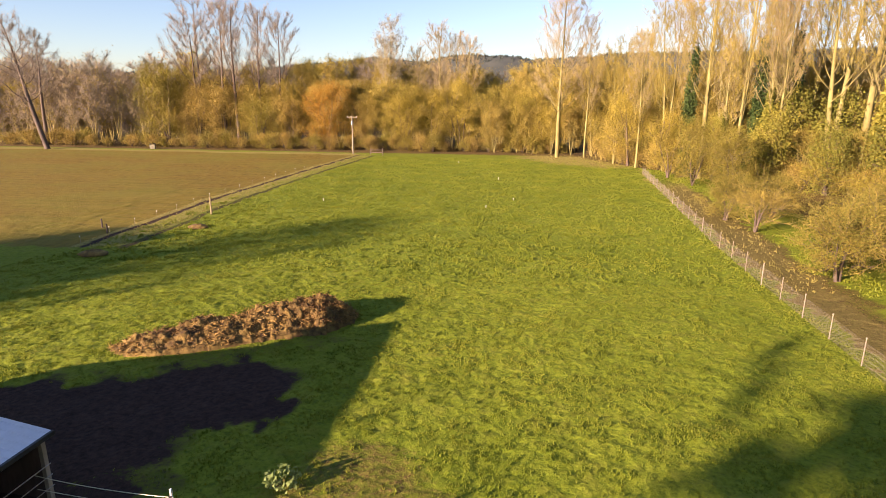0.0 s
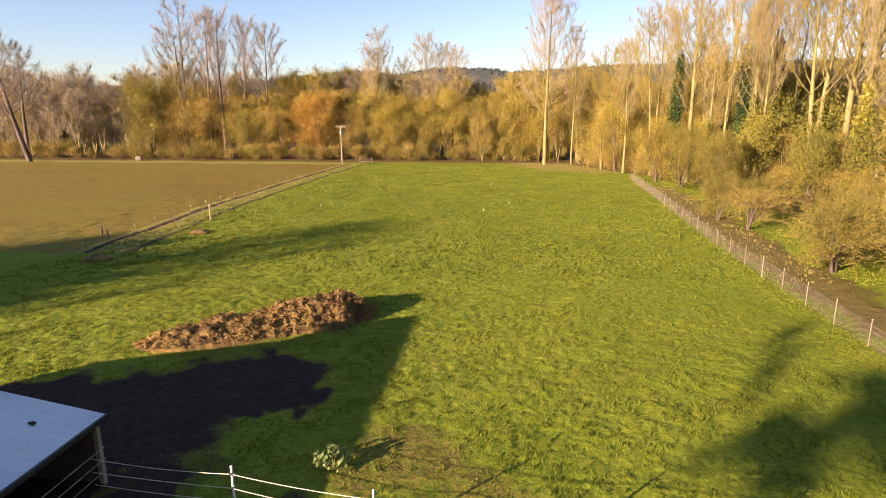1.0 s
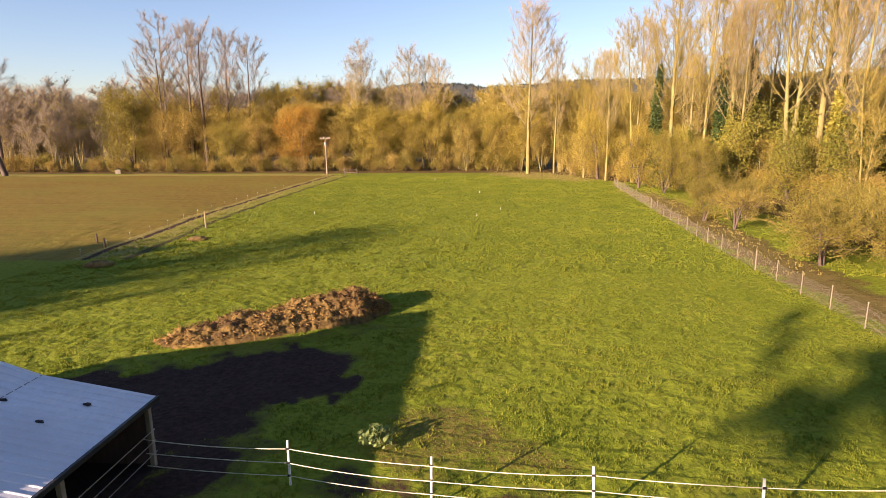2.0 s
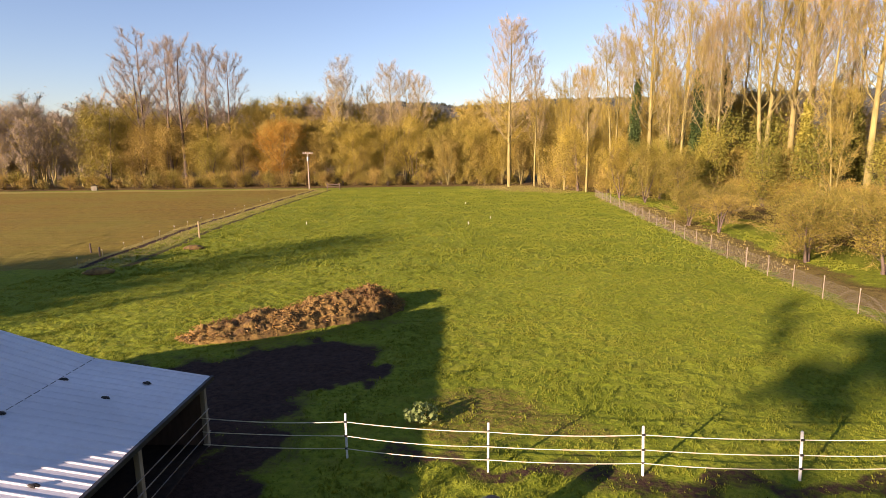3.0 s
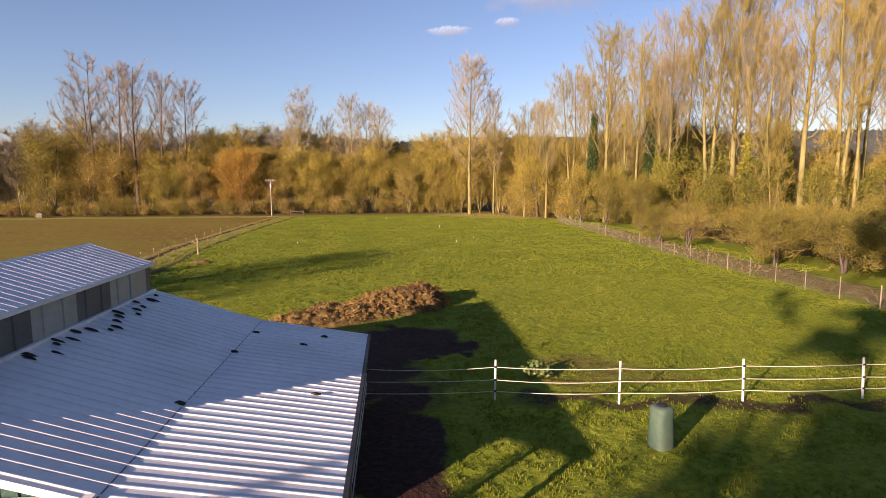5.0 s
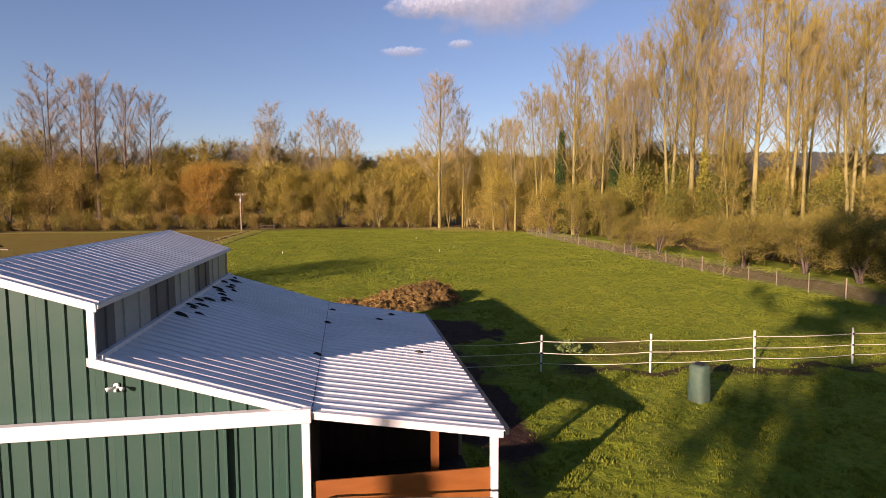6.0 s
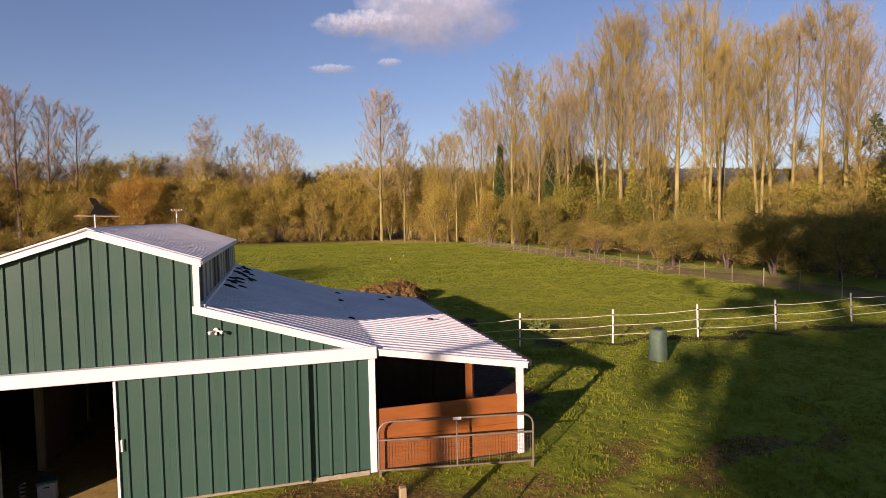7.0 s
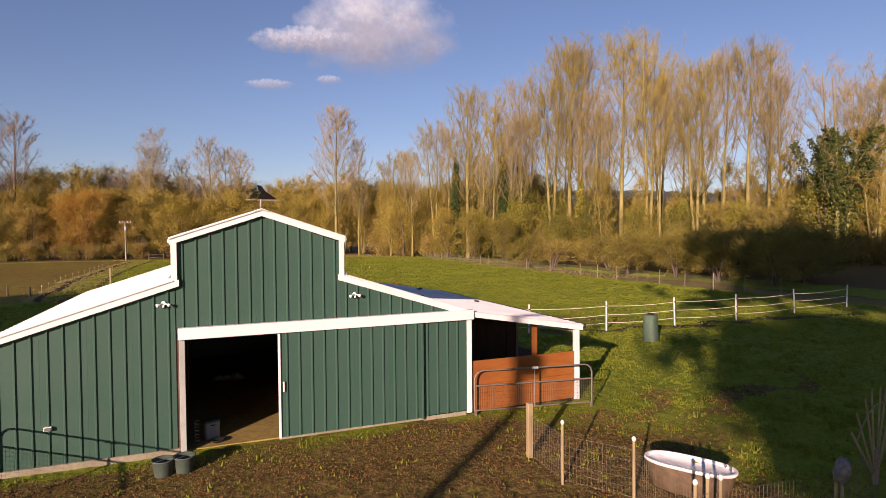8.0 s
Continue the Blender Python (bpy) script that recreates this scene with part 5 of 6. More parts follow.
# ---- manure heap ----
def heap():
    b = Build()
    nu, nv = 150, 54
    spine = [(3.0, 19.8, 0.08, 0.6), (4.6, 21.0, 0.5, 1.3), (6.4, 22.3, 0.72, 1.6), (7.6, 23.0, 0.55, 1.5), (8.8, 24.0, 0.85, 1.6), (10.2, 25.0, 0.95, 1.8), (11.2, 25.5, 1.15, 1.9), (12.2, 25.7, 0.6, 1.3), (12.9, 25.8, 0.06, 0.6)]
    us = np.linspace(0, len(spine) - 1, nu)
    cx, cy, ch, cw = [np.interp(us, range(len(spine)), [s[k] for s in spine]) for k in range(4)]
    dx, dy = np.gradient(cx), np.gradient(cy)
    L = np.hypot(dx, dy)
    for i in range(nu):
        for j in range(nv):
            v = j / (nv - 1) * 2 - 1
            x, y = cx[i] - dy[i] / L[i] * v * cw[i] * 1.25, cy[i] + dx[i] / L[i] * v * cw[i] * 1.25
            h = ch[i] * (1 - abs(v) ** 1.8)
            rough = noise.fractal(Vector((x * 2.3, y * 2.3, 3)), 0.45, 2.2, 7) * 0.2 + noise.noise(Vector((x * 0.8, y * 0.8, 9))) * 0.22
            b.v.append((x, y, max(-0.22, h * (1 + 0.5 * rough) + rough * min(1, 0.25 + h * 2.0) - (0.05 if abs(v) < 0.85 else 0.22))))
    for i in range(nu - 1):
        for j in range(nv - 1):
            a = i * nv + j
            b.f.append((a, a + nv, a + nv + 1, a + 1))
    tagged(new("compost_mound", b.mesh("compost_mound", STRAW_HEAP, True)), "long mound of straw and brown manure on the grass", "compost mound")


heap()


def heap_straw():
    """Loose straw and clods lying over the mound."""
    rng = np.random.RandomState(31)
    src = bpy.data.objects["compost_mound"].data
    co = np.empty(len(src.vertices) * 3, dtype=np.float32)
    src.vertices.foreach_get("co", co)
    co = co.reshape(-1, 3)
    co = co[co[:, 2] > 0.05]
    n = 9000
    p = co[rng.randint(0, len(co), n)] + rng.normal(size=(n, 3)) * 0.06
    d = rng.normal(size=(n, 3)) * np.array([1, 1, 0.5])
    d /= np.linalg.norm(d, axis=1, keepdims=True)
    v = slivers(p, d, rng.uniform(0.12, 0.32, n), rng.uniform(0.012, 0.03, n), rng)
    m = foliage("loose_straw", [(0.10, 0.05, 0.018), (0.30, 0.18, 0.05), (0.48, 0.32, 0.10)], 0.1)
    tagged(new("straw_bits", tri_mesh("straw_bits", v, m)), "loose straw strewn over the compost mound", "straw", kind="stuff")


heap_straw()


# ---- yard things ----
def pipe_gate(at, turn, label, length=3.3):
    gate = thing("pipe_gate", at, turn, label, "gate", "pipe gates")
    h, r = 1.15, 0.022
    c = 0.22
    frame_pts = [(0, 0, 0.12), (0, 0, h - c)] + [(c - c * math.cos(a), 0, h - c + c * math.sin(a)) for a in (0.5, 1.05, 1.57)] + [(length - c + c * math.sin(a), 0, h - c + c * math.cos(a)) for a in (0, 0.5, 1.05, 1.57)] + [(length, 0, 0.12)]
    part("gate_frame", Build().pipe(frame_pts, r, 8), GATE_STEEL, gate)
    for z in (0.12, 0.76):
        part("rail", Build().tube((0, 0, z), (length, 0, z), r, n=8), GATE_STEEL, gate)
    part("upright", Build().tube((length * 0.5, 0, 0.12), (length * 0.5, 0, h), r * 0.9, n=8), GATE_STEEL, gate)
    b = Build()
    for i in range(1, int(length / 0.06)):
        b.tube((i * 0.06, 0, 0.12), (i * 0.06, 0, 0.76), 0.0028, n=3, caps=False)
    for i in range(1, 7):
        b.tube((0, 0, 0.12 + i * 0.092), (length, 0, 0.12 + i * 0.092), 0.0028, n=3, caps=False)
    part("wire_mesh", b, RUSTY_WIRE, gate)
    part("latch", Build().box((length * 0.5 - 0.09, -0.035, h - 0.03), (length * 0.5 + 0.09, -0.018, h + 0.03), 0.004), WHITE_PLASTIC, gate, "white plate")
    for x in (0.02, length - 0.02):
        part("foot", Build().box((x - 0.03, -0.03, -0.03), (x + 0.03, 0.03, 0.12), 0.006), GATE_STEEL, gate)
    return gate


pipe_gate((5.2, -0.2, 0), -9.5, "dull weathered pipe gate with wire mesh before the stall")
pipe_gate((-5.3, -0.36, 0), -81.2, "dull weathered pipe gate with wire mesh, standing open")


def bathtub():
    tub = thing("bathtub", (6.98, -5.62, -0.13), -60.5, "old white enamel bathtub used as a water trough", "bathtub")

    def ring(k, z, inset):
        pts = []
        for i in range(36):
            a = 2 * math.pi * i / 36
            c, s = math.cos(a), math.sin(a)
            e = 0.62
            x = math.copysign(abs(c) ** e, c) * (0.80 * k - inset)
            y = math.copysign(abs(s) ** 0.9, s) * (0.36 * k - inset)
            pts.append((x, y, z))
        return pts
    def loft(rings):
        b = Build()
        n = 36
        for r in rings:
            b.v += r
        for i in range(len(rings) - 1):
            for k in range(n):
                b.f.append((i * n + k, i * n + (k + 1) % n, (i + 1) * n + (k + 1) % n, (i + 1) * n + k))
        b.f.append(tuple(range(n - 1, -1, -1)))
        b.f.append(tuple(range((len(rings) - 1) * n, len(rings) * n)))
        return b
    part("shell", loft([ring(0.72, 0.02, 0), ring(0.80, 0.06, 0), ring(0.90, 0.3, 0), ring(0.96, 0.54, 0)]), TUB_SIDE, tub, "bare weathered outer side", True)
    part("basin", loft([ring(1.0, 0.545, 0.0), ring(1.02, 0.565, 0), ring(1.02, 0.59, 0), ring(1.0, 0.605, 0), ring(0.96, 0.60, 0), ring(0.93, 0.57, 0), ring(0.86, 0.35, 0), ring(0.76, 0.22, 0)]), ENAMEL, tub, "white enamel rim and basin", True)
    m, nt, bsdf = nodes_of("dark_green_water")
    bsdf.inputs["Base Color"].default_value = (0.012, 0.035, 0.022, 1)
    bsdf.inputs["Roughness"].default_value = 0.04
    bumped(nt, bsdf, noise_of(nt, nt.nodes.new("ShaderNodeTexCoord").outputs["Object"], 9, 2), 0.05, 0.01)
    part("water", Build().prism([(p[0], p[1]) for p in ring(0.88, 0, 0)], "z", 0.38, 0.42), m, tub, "dark green still water")
    part("tap", Build().pipe([(0.70, 0, 0.58), (0.70, 0, 0.68), (0.64, 0, 0.70), (0.60, 0, 0.66)], 0.018), GALV, tub)
    part("float_valve", Build().lathe([(0.02, 0), (0.055, 0.03), (0.055, 0.07), (0.02, 0.1)], 12), WHITE_PLASTIC, tub, at=pose(0.62, 0.1, 0.42))
    part("hose", Build().pipe([(0.12 + 0.09 * math.cos(a * 0.7), 0.12 + 0.09 * math.sin(a * 0.7), 0.425 + 0.01 * a) for a in range(14)], 0.012), surface("yellow_hose", (0.35, 0.32, 0.03), (0.45, 0.42, 0.05), 20), tub, "yellow coiled hose end", True)


bathtub()


def garden_fence():
    fence = thing("garden_fence", (0, 0, 0), 0, "low wire garden fence on wooden stakes with white caps", "fence")
    stakes = [(5.08, -3.14, 1.13, 0), (5.0, -4.47, 1.15, 1), (5.72, -5.6, 1.1, 1), (5.32, -7.36, 1.1, 1), (5.58, -7.34, 1.14, 1), (5.75, -7.42, 1.12, 1), (7.95, -7.65, 0.9, 1)]
    for x, y, h, cap in stakes:
        if cap:
            p = part("stake", Build().tube((0, 0, -0.2), (0, 0, h - 0.04), 0.028, 0.026, 8), PALE_WOOD, fence, at=pose(x, y, 0))
            part("cap", Build().lathe([(0.022, 0), (0.034, 0.02), (0.038, 0.05), (0.024, 0.075), (0.012, 0.085)], 10), WHITE_PLASTIC, p, "white insulator cap", at=pose(0, 0, h - 0.06))
        else:
            part("post", Build().box((-0.055, -0.055, -0.2), (0.055, 0.055, h), 0.008), PALE_WOOD, fence, "pale square wooden post", at=pose(x, y, 0))
    line = [s[:2] for s in stakes[:4]] + [(5.75, -7.42), (7.95, -7.65), (9.8, -7.2)]
    for (xa, ya), (xb, yb) in zip(line, line[1:]):
        b = Build()
        n = max(3, int(math.hypot(xb - xa, yb - ya) / 0.07))
        for i in range(n + 1):
            t = i / n
            b.tube((xa + (xb - xa) * t, ya + (yb - ya) * t, 0.02), (xa + (xb - xa) * t, ya + (yb - ya) * t, 0.88), 0.0022, n=3, caps=False)
        for z in (0.04, 0.2, 0.36, 0.52, 0.68, 0.88):
            b.tube((xa, ya, z), (xb, yb, z), 0.0026, n=3, caps=False)
        part("wire_panel", b, RUSTY_WIRE, fence)


garden_fence()


def fan_trellis():
    """A barrel of staves spread like a fan, tied by a bent hoop."""
    fan = thing("fan_trellis", (10.45, -6.75, 0), 15, "weathered wooden fan of splayed slats with a bent hoop", "trellis")
    tips = []
    for i in range(8):
        a = radians(-48 + 96 * i / 7)
        m = pose(0, 0.02 * (i % 2), 0.0, 0, math.degrees(a), 0)
        part("slat", Build().box((-0.03, -0.01, 0.25), (0.03, 0.01, 1.75), 0.004), PALE_WOOD, fan, at=m)
        tips.append((math.sin(a) * 1.45, -0.02, math.cos(a) * 1.45))
    part("hoop", Build().pipe(tips, 0.012), WEATHERED, fan)
    part("base_stake", Build().box((-0.05, -0.04, -0.1), (0.05, 0.05, 0.6), 0.006), WEATHERED, fan)


fan_trellis()


def rag_on_stake():
    b = Build()
    n, k = 14, 8
    for j in range(k):
        for i in range(n):
            a, e = 2 * math.pi * i / n, (j / (k - 1) - 0.5) * math.pi
            s = 0.13 * (1 + 0.5 * noise.noise(Vector((math.cos(a) * 2, math.sin(a) * 2, j * 0.7))))
            b.v.append((s * math.cos(a) * math.cos(e), s * 0.8 * math.sin(a) * math.cos(e), 0.95 + 1.6 * s * math.sin(e)))
    for j in range(k - 1):
        for i in range(n):
            b.f.append((j * n + i, j * n + (i + 1) % n, (j + 1) * n + (i + 1) % n, (j + 1) * n + i))
    t = thing("covered_stake", (7.98, -7.72, 0), 0, "grey plastic bag tied over a garden stake", "stake")
    part("stake", Build().tube((0, 0, -0.1), (0, 0, 0.95), 0.03, 0.025, 8), WEATHERED, t)
    part("bag", b, surface("grey_plastic_bag", (0.10, 0.10, 0.11), (0.24, 0.24, 0.25), 14, 0.4, 0.0, 0.6, 0.03), t, smooth=True)


rag_on_stake()


def bucket(x, y, label):
    b = thing("bucket", (x, y, 0.0), 30, label, "bucket", "feed buckets")
    part("shell", Build().lathe([(0.15, 0.0), (0.16, 0.02), (0.205, 0.30), (0.22, 0.31), (0.22, 0.33), (0.195, 0.33), (0.15, 0.06)], 24), BUCKET_RUBBER, b, smooth=True)
    part("handle", Build().pipe([(0.21 * math.cos(a), -0.06 - 0.03 * math.sin(a), 0.33 + 0.02 * math.sin(a)) for a in [math.pi * i / 8 for i in range(9)]], 0.006), GALV, b)


bucket(-2.02, -1.12, "grey-green rubber feed bucket by the barn door")
bucket(-1.64, -1.08, "grey-green rubber feed bucket by the barn door")


def water_tank():
    t = thing("water_tank", (16.75, 6.2, 0), 20, "faded teal plastic tank standing in the grass", "tank")
    def ring(w, z):
        return [(w * math.copysign(abs(math.cos(a)) ** 0.7, math.cos(a)), w * math.copysign(abs(math.sin(a)) ** 0.7, math.sin(a)), z) for a in [2 * math.pi * i / 28 for i in range(28)]]
    rings = [ring(0.31, -0.05), ring(0.305, 0.25), ring(0.28, 0.7), ring(0.285, 0.98), ring(0.27, 1.06), ring(0.22, 1.1)]
    b = Build()
    for r in rings:
        b.v += r
    for i in range(len(rings) - 1):
        for k in range(28):
            b.f.append((i * 28 + k, i * 28 + (k + 1) % 28, (i + 1) * 28 + (k + 1) % 28, (i + 1) * 28 + k))
    b.f.append(tuple(range(5 * 28, 6 * 28)))
    part("body", b, TEAL_PLASTIC, t, smooth=True)
    part("lid", Build().lathe([(0.15, 0.0), (0.16, 0.03), (0.13, 0.06), (0.05, 0.07)], 16), DARK_PLASTIC, t, "black screw lid", at=pose(0.02, 0.02, 1.095))


water_tank()


def flood_light(x):
    f = thing("flood_light", (x, -0.05, 3.28), 0, "white twin floodlight on the green gable", "floodlight", "twin floodlights")
    part("plate", Build().lathe([(0.07, 0), (0.07, 0.03), (0.05, 0.05)], 14), WHITE_PLASTIC, f, at=pose(0, 0.03, 0, 90, 0, 0))
    for s in (-1, 1):
        m = pose(s * 0.045, -0.05, 0.0) @ pose(0, 0, 0, 112, 0, s * 66)
        part("lamp_head", Build().lathe([(0.018, 0.0), (0.022, 0.07), (0.046, 0.10), (0.055, 0.16), (0.05, 0.165)], 14), WHITE_PLASTIC, f, at=m, smooth=True)
    part("sensor", Build().box((-0.03, -0.10, -0.12), (0.03, -0.02, -0.05), 0.008), WHITE_PLASTIC, f)
    f.scale = (0.7, 0.7, 0.7)


flood_light(-2.02)
flood_light(2.11)


def weather_vane():
    v = thing("weather_vane", (0.03, 0.35, RIDGE + 0.1), 0, "dark iron weather vane on the ridge", "weather vane")
    part("rod", Build().tube((0, 0, -0.08), (0, 0, 0.42), 0.012, n=6), GALV, v)
    part("arrow", Build().tube((-0.34, 0, 0.20), (0.42, 0, 0.18), 0.011, n=6), WEATHERED, v)
    part("plate", Build().prism([(-0.08, 0.22), (0.36, 0.22), (0.26, 0.29), (0.1, 0.4), (0.02, 0.52), (-0.08, 0.54), (-0.05, 0.44), (0.0, 0.36)], "y", -0.012, 0.012), IRON, v, "dark flat figure plate")


weather_vane()


def feed_bin():
    f = thing("feed_bin", (-1.12, 0.72, 0.03), 12, "pale plastic feed bin inside the barn door", "bin")
    part("body", Build().box((-0.16, -0.14, 0.0), (0.16, 0.14, 0.40), 0.03), surface("pale_grey_plastic", (0.25, 0.24, 0.25), (0.34, 0.33, 0.34), 12, 0.5), f)
    part("lid", Build().box((-0.175, -0.155, 0.385), (0.175, 0.155, 0.43), 0.02), BUCKET_RUBBER, f)
    part("handle_slot", Build().box((-0.05, -0.146, 0.31), (0.05, -0.138, 0.335), 0.002), DARK_PLASTIC, f)


feed_bin()
chain = thing("hose_coil", (-1.45, 0.42, 0.0), 0, "loose coil of hose hung by the door jamb", "hose")
part("hose", Build().pipe([(0.05 * math.cos(a * 0.9) + 0.02, 0.05 * math.sin(a * 0.9), 0.55 - 0.011 * a) for a in range(46)], 0.012), GALV, chain)
dish = thing("feed_dish", (-1.0, 0.36, 0.03), 0, "dark shallow dish on the barn floor", "dish")
part("dish", Build().lathe([(0.10, 0), (0.15, 0.05), (0.16, 0.06), (0.145, 0.06), (0.09, 0.015)], 18), DARK_PLASTIC, dish, smooth=True)


def crumpled_sheet():
    """A pale sheet lying in folds, for a pale mark on the floor."""
    b = Build()
    n, k = 26, 12
    for i in range(n):
        for j in range(k):
            x, y = (i / (n - 1) - 0.5) * 0.95, (j / (k - 1) - 0.5) * 0.5
            h = 0.10 + 0.10 * noise.noise(Vector((x * 7, y * 6, 2.0))) + 0.05 * noise.noise(Vector((x * 19, y * 15, 5.0)))
            edge = min(1.0, 4.0 * min(i, n - 1 - i) / (n - 1) + 0.2, 3.0 * min(j, k - 1 - j) / (k - 1) + 0.2)
            b.v.append((x, y * (1 + 0.2 * math.sin(i)), max(0.005, h * edge)))
    for i in range(n - 1):
        for j in range(k - 1):
            a = i * k + j
            b.f.append((a, a + k, a + k + 1, a + 1))
    ob = tagged(new("plastic_sheet", b.mesh("plastic_sheet", WHITE_PLASTIC, True)), "crumpled pale sheet for a pale mark on the barn floor", "plastic sheet")
    ob.matrix_basis = pose(-0.54, 6.4, 0.03, 0, 0, -8)


crumpled_sheet()


def socket_box():
    s = thing("outlet_box", (-4.15, -0.03, 0.88), 0, "small white outlet box on the green wall", "outlet box")
    part("box", Build().box((-0.07, -0.05, -0.04), (0.07, 0.03, 0.04), 0.008), WHITE_PLASTIC, s)
    part("cover", Build().box((-0.06, -0.06, -0.03), (0.06, -0.05, 0.03), 0.003), GALV, s)


socket_box()


# pole south-west of the yard, whose shade crosses the yard and the stall
def yard_pole():
    p = thing("utility_pole", (-14.76, -21.2, 0), 44, "grey wooden utility pole with transformer by the yard", "utility pole")
    part("pole", Build().tube((0, 0, -0.3), (0, 0, 11.5), 0.17, 0.12, 10), WEATHERED, p)
    part("transformer", Build().lathe([(0.2, 0), (0.27, 0.05), (0.27, 0.55), (0.2, 0.62)], 12), GALV, p, at=pose(0.5, -0.3, 8.3))
    part("bracket", Build().box((-0.1, -0.3, 8.45), (0.5, -0.2, 8.55), 0.01), GALV, p)


yard_pole()


# ---- leaf litter caught on the roof ----
def roof_z(x):
    if x < SW + 0.1:
        return AISLE_TOP + 0.05 + (x - CW - 0.05) / (SW + 0.05 - CW) * (SEAM - 0.02 - AISLE_TOP)
    return SEAM + 0.035 + (x - SW - 0.02) / (LW + 0.13 - SW) * (EAVE - SEAM)


def leaf_clump(x, y, size, long=1.0):
    """A ragged flat mat of leaves lying on the slope."""
    r = random.Random(round(x * 100 + y * 10))
    slope = (roof_z(x + 0.1) - roof_z(x)) / 0.1
    b, n = Build(), 17
    for j, (k, z) in enumerate(((1.0, 0.0), (0.7, 0.035), (0.25, 0.05))):
        for i in range(n):
            a = 2 * math.pi * i / n
            s = size * k * (0.7 + 0.5 * noise.noise(Vector((math.cos(a) * 1.7 + x * 9, math.sin(a) * 1.7 + y * 7, j * 0.4))))
            px = math.cos(a) * s * long
            b.v.append((px, math.sin(a) * s, px * slope + z + 0.012))
    for j in range(2):
        for i in range(n):
            b.f.append((j * n + i, j * n + (i + 1) % n, (j + 1) * n + (i + 1) % n, (j + 1) * n + i))
    b.f.append(tuple(range(2 * n, 3 * n)))
    ob = tagged(new("leaf_clump", b.mesh("leaf_clump", LITTER_WET)), "small dark mat of wet leaves on the steel roof", "leaf clump", "leaf clumps")
    ob.matrix_basis = pose(x, y, roof_z(x) + 0.005)


LITTER_WET = surface("wet_dark_leaves", (0.012, 0.012, 0.012), (0.035, 0.03, 0.024), 20, 0.7)
for x, y in ((5.37, 9.18), (6.86, 8.55), (7.34, 9.69), (5.26, 7.13), (7.7, 4.84), (5.16, 3.44)):
    leaf_clump(x, y, 0.10, 1.5)
r = random.Random(8)
for i in range(20):
    leaf_clump(CW + r.uniform(0.25, 0.8), 3.6 + i * 0.34 + r.uniform(-0.15, 0.15), r.uniform(0.045, 0.075), r.uniform(1.8, 4.6))


def seam_strip():
    """Dark strip in the pans of the sheets, along the change of slope, for the shade of their overlap."""
    x = SW + 0.11
    z = roof_z(x)
    part("seam_strip", Build().box((x - 0.012, -0.1, z - 0.02), (x + 0.012, BL + 0.15, z + 0.008)), SLATE_STEEL, barn, "thin dark strip standing for shade under the sheet lap")


seam_strip()


# ---- pasture and field things ----
def small_post(name, x, y, h, r, mat, label, group, cap=False):
    p = thing(name, (x, y, 0), 0, label, "post", group)
    part("stake", Build().tube((0, 0, -0.2), (0, 0, h), r, r * 0.85, 8), mat, p)
    if cap:
        part("cap", Build().lathe([(r, 0), (r * 1.7, 0.02), (r * 1.7, 0.09), (r * 0.6, 0.11)], 8), WHITE_PLASTIC, p, "white insulator cap", at=pose(0, 0, h - 0.04))


for i in range(15):
    small_post("track_post", float(track_x(np.array(38.0 + i * 3.6))) - 2.4, 38 + i * 3.6, 0.5, 0.014, WEATHERED, "thin stake with white cap beside the track", "track stakes", True)
small_post("gate_post", -9.75, 50.6, 1.7, 0.09, PALE_WOOD, "stout pale wooden post at the field edge", "wooden posts")
for x, y in ((-16.2, 43.5), (-14.2, 41.6)):
    small_post("field_post", x, y, 0.75, 0.08, BARK_DARK, "short dark wooden post by the ploughed field", "wooden posts")
for x, y in ((-1.6, 60.2), (17.0, 59.0), (19.7, 64.0), (8.4, 102.5), (16.9, 82.0)):
    small_post("marker_post", x, y, 0.3, 0.03, WHITE_PLASTIC, "small white marker post in the pasture", "marker posts")


def far_gate(x, y):
    g = thing("rail_gate", (x, y, 0), 0, "low wooden rail gate at the wood's edge", "gate")
    for dx in (0, 2.6):
        part("post", Build().box((dx - 0.08, -0.08, -0.1), (dx + 0.08, 0.08, 1.3), 0.01), BARK_DARK, g)
    for z in (0.5, 1.0):
        part("rail", Build().box((0, -0.03, z - 0.06), (2.6, 0.03, z + 0.06), 0.008), BARK_DARK, g)


far_gate(-11.6, 115.0)


def hut():
    h = thing("hut", (-64, 119.5, 0), 20, "small white hut beyond the ploughed field", "hut")
    h.scale = (0.6, 0.6, 0.6)
    part("wall", Build().box((-0.9, -0.7, 0), (0.9, 0.7, 1.6), 0.02), CONCRETE, h)
    part("roof", Build().prism([(-1.1, 1.55), (0, 2.15), (1.1, 1.55), (1.1, 1.65), (0, 2.25), (-1.1, 1.65)], "y", -0.85, 0.85), DARK_TRIM, h)
    part("door", Build().box((-0.3, -0.73, 0.05), (0.3, -0.705, 1.3), 0.005), WEATHERED, h)


hut()


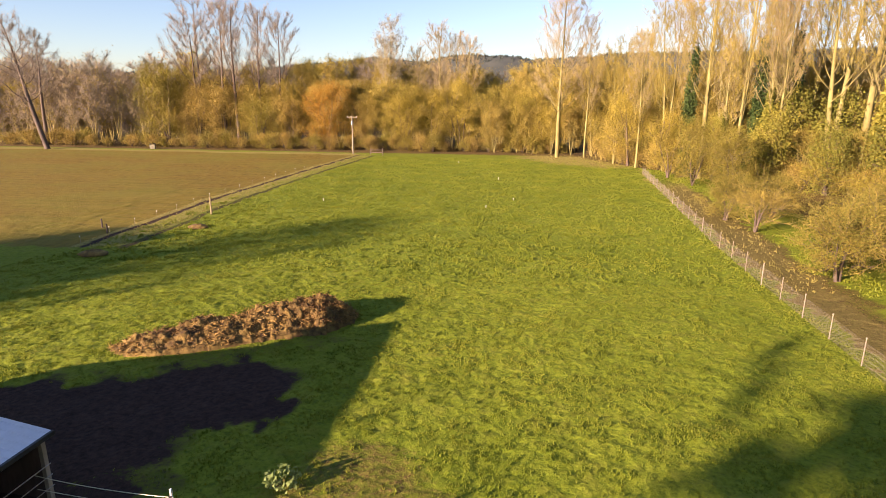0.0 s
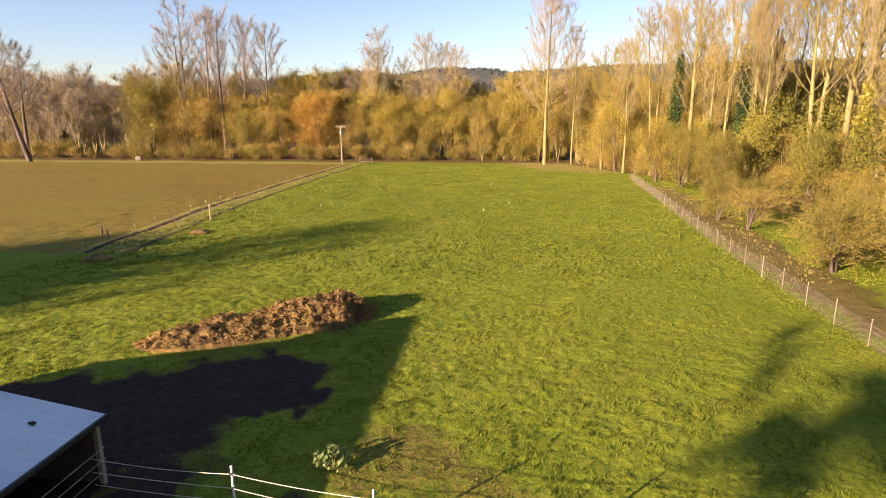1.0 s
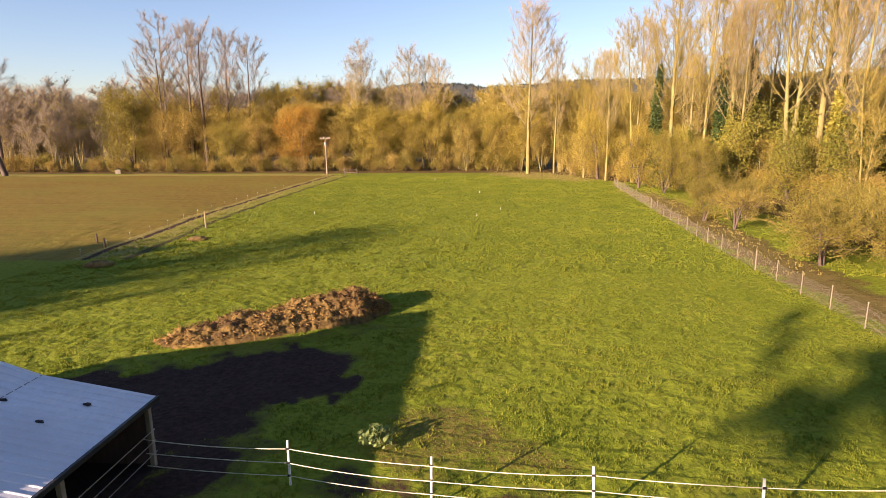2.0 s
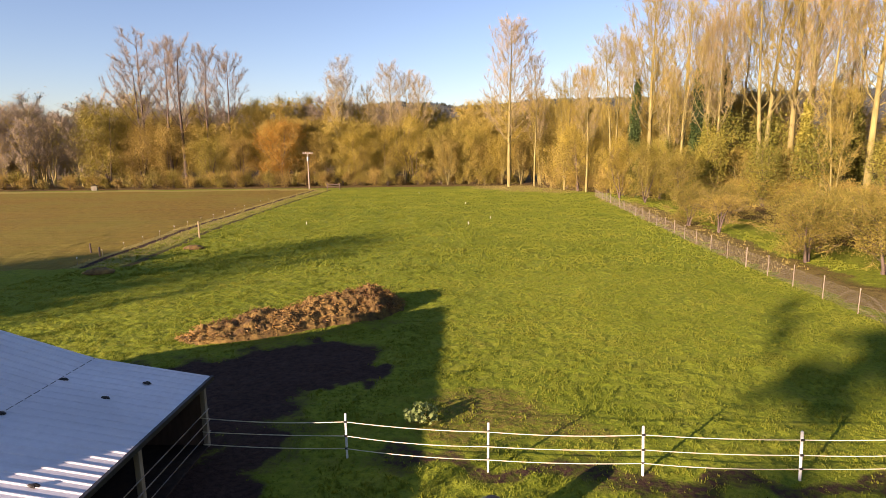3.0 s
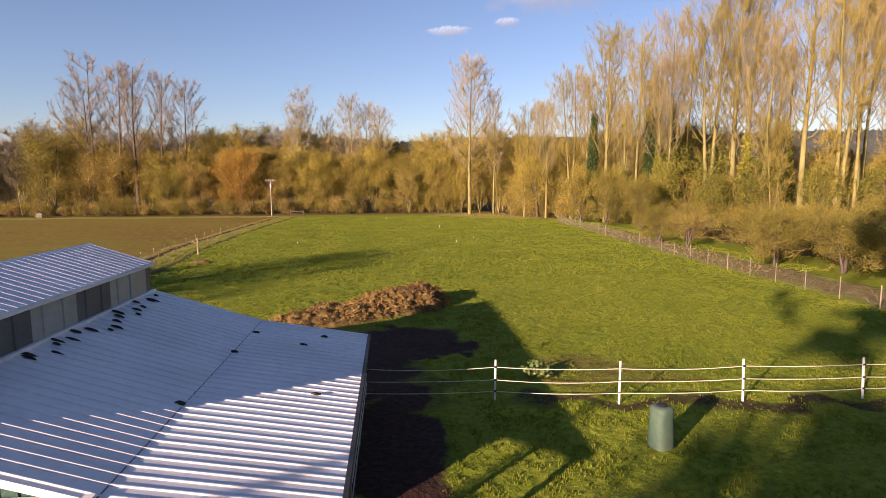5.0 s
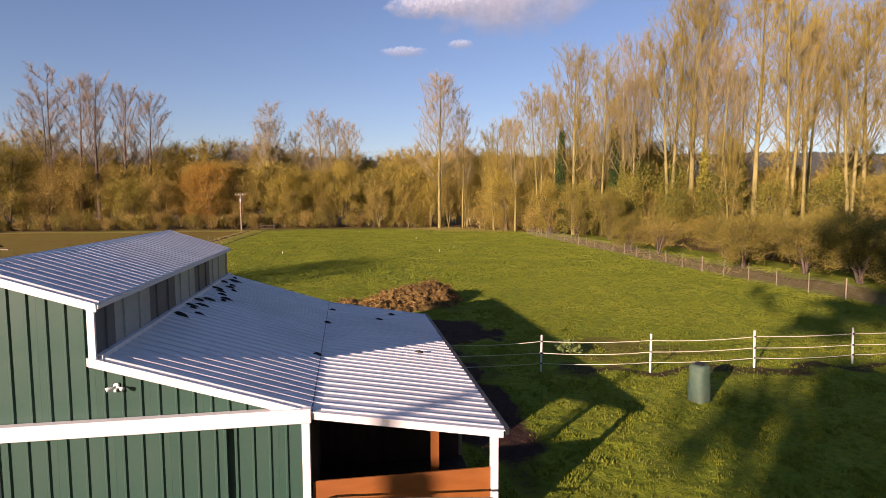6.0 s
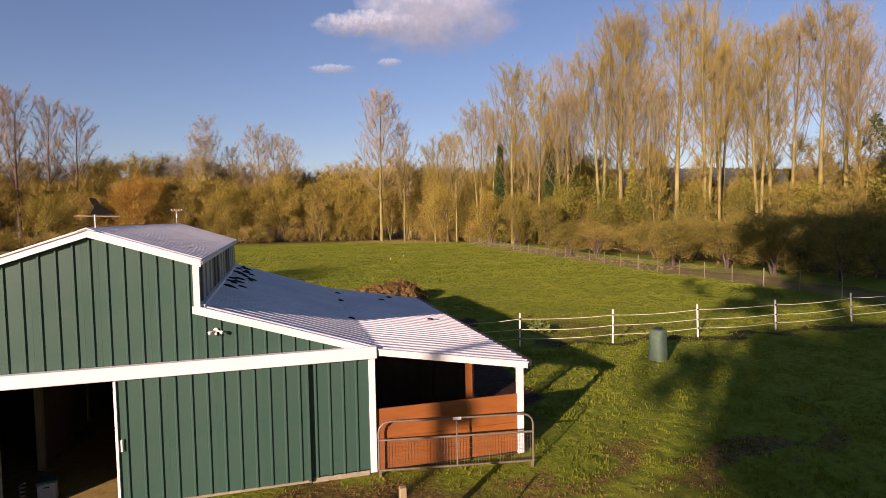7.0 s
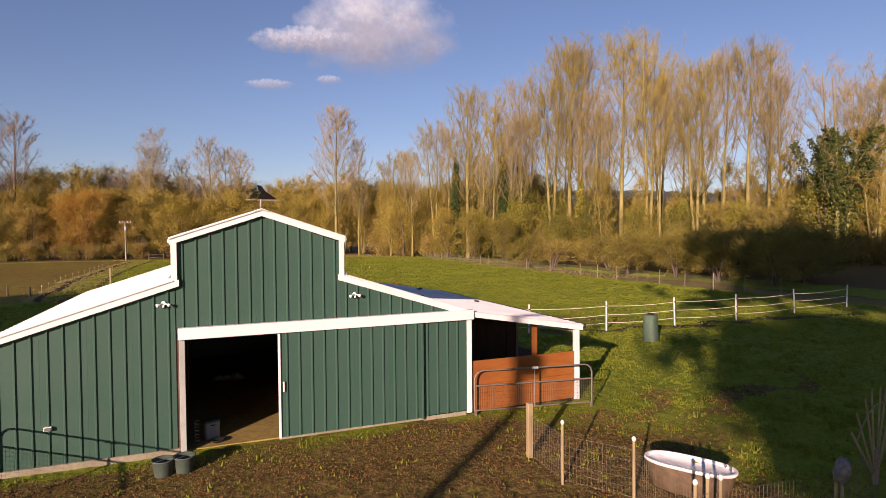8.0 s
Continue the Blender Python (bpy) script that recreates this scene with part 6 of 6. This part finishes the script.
def hay_lump(x, y, r0, label):
    b = Build()
    n, k = 20, 7
    for j in range(k):
        for i in range(n):
            a, e = 2 * math.pi * i / n, j / (k - 1) * math.pi / 2
            s = r0 * (1 + 0.25 * noise.noise(Vector((math.cos(a) * 2, math.sin(a) * 2, j + x))))
            b.v.append((s * math.cos(a) * math.cos(e) * 1.5, s * math.sin(a) * math.cos(e), s * 0.55 * math.sin(e) - 0.03))
    for j in range(k - 1):
        for i in range(n):
            b.f.append((j * n + i, j * n + (i + 1) % n, (j + 1) * n + (i + 1) % n, (j + 1) * n + i))
    ob = tagged(new("hay_mound", b.mesh("hay_mound", STRAW_HEAP, True)), label, "hay mound")
    ob.matrix_basis = pose(x, y, 0, 0, 0, 10)


hay_lump(-7.7, 44.8, 0.6, "small grey-brown hay mound in the pasture")
hay_lump(-10.2, 35.0, 0.7, "low brown hay mound in the shade")


def weed(x, y, s, leafmat, label):
    rng = np.random.RandomState(int(x * 10))
    n = 150
    a, rr = rng.uniform(0, 6.28, n), rng.rand(n) ** 0.5 * 0.55 * s
    pos = np.stack([np.cos(a) * rr, np.sin(a) * rr, (0.1 + 0.5 * rng.rand(n)) * s * (1.1 - rr / (0.6 * s) * 0.6)], -1)
    w = thing("weed", (x, y, 0), 0, label, "plant")
    stalk = Build()
    for i in range(9):
        q = pos[i * 9]
        stalk.tube((q[0] * 0.2, q[1] * 0.2, -0.05), tuple(q), 0.012, 0.005, 4, False)
    part("stalk", stalk, BARK_PALE, w)
    part("foliage", crown_mesh("foliage", None, pos, rng.uniform(0.06, 0.13, n) * s, leafmat, leafmat, 5), None, w)


weed(14.8, 12.2, 1.0, foliage("pale_green_weed", [(0.12, 0.18, 0.05), (0.24, 0.30, 0.10), (0.36, 0.40, 0.18)]), "pale green broad-leaved weed by the fence")


# ---- clouds: a far sheet of sky ----
def cloud(x, y, z, w, h, seed, label, thick=0.97):
    m, nt, bsdf = nodes_of("cloud_white")
    co = nt.nodes.new("ShaderNodeTexCoord").outputs["Object"]
    sep = nt.nodes.new("ShaderNodeSeparateXYZ")
    nt.links.new(co, sep.inputs[0])
    mp = nt.nodes.new("ShaderNodeMapping")
    mp.inputs["Location"].default_value = (seed * 3.1, 0, seed)
    mp.inputs["Scale"].default_value = (w / h, 1, 1)
    nt.links.new(co, mp.inputs[0])
    puff = noise_of(nt, mp.outputs[0], 1.6, 6, 0.55)
    fluff = noise_of(nt, mp.outputs[0], 3.4, 5, 0.6)
    r2 = maths(nt, "ADD", maths(nt, "POWER", maths(nt, "ABSOLUTE", sep.outputs[0]), 2.0), maths(nt, "POWER", maths(nt, "ABSOLUTE", sep.outputs[2]), 2.0))
    dens = maths(nt, "SUBTRACT", maths(nt, "ADD", maths(nt, "MULTIPLY", puff, 1.5), 0.14), maths(nt, "MULTIPLY", r2, 1.15))
    alpha = ramp(nt, dens, [(0.08, (0, 0, 0)), (0.85, (thick, thick, thick))])
    tone = maths(nt, "ADD", maths(nt, "MULTIPLY", sep.outputs[2], 0.55), maths(nt, "ADD", maths(nt, "MULTIPLY", fluff, 0.7), maths(nt, "MULTIPLY", sep.outputs[0], -0.1)))
    col = ramp(nt, tone, [(0.05, (0.30, 0.33, 0.38)), (0.38, (0.44, 0.47, 0.52)), (0.75, (0.80, 0.84, 0.82))])
    em = nt.nodes.new("ShaderNodeEmission")
    nt.links.new(col, em.inputs[0])
    em.inputs[1].default_value = 0.66
    tr = nt.nodes.new("ShaderNodeBsdfTransparent")
    mx = nt.nodes.new("ShaderNodeMixShader")
    nt.links.new(alpha, mx.inputs[0])
    nt.links.new(tr.outputs[0], mx.inputs[1])
    nt.links.new(em.outputs[0], mx.inputs[2])
    nt.links.new(mx.outputs[0], nt.nodes["Material Output"].inputs[0])
    b = Build().add([(-1.3, 0, -1.3), (1.3, 0, -1.3), (1.3, 0, 1.3), (-1.3, 0, 1.3)], [(0, 1, 2, 3)])
    ob = tagged(new("cloud", b.mesh("cloud", m)), label, "cloud", kind="structure")
    ob.matrix_basis = Matrix.LocRotScale((x, y, z), Euler((0, 0, radians(-14))), (w, 1, h))
    ob.visible_shadow = False


cloud(715, 2450, 900, 430, 270, 1.0, "grey-white cumulus cloud in the blue sky")
cloud(420, 2520, 838, 300, 74, 4.0, "thin grey tail of the cumulus cloud")
cloud(260, 2500, 632, 120, 30, 2.0, "small white streak of cloud", 0.6)
cloud(505, 2500, 673, 70, 26, 3.0, "small white streak of cloud", 0.6)
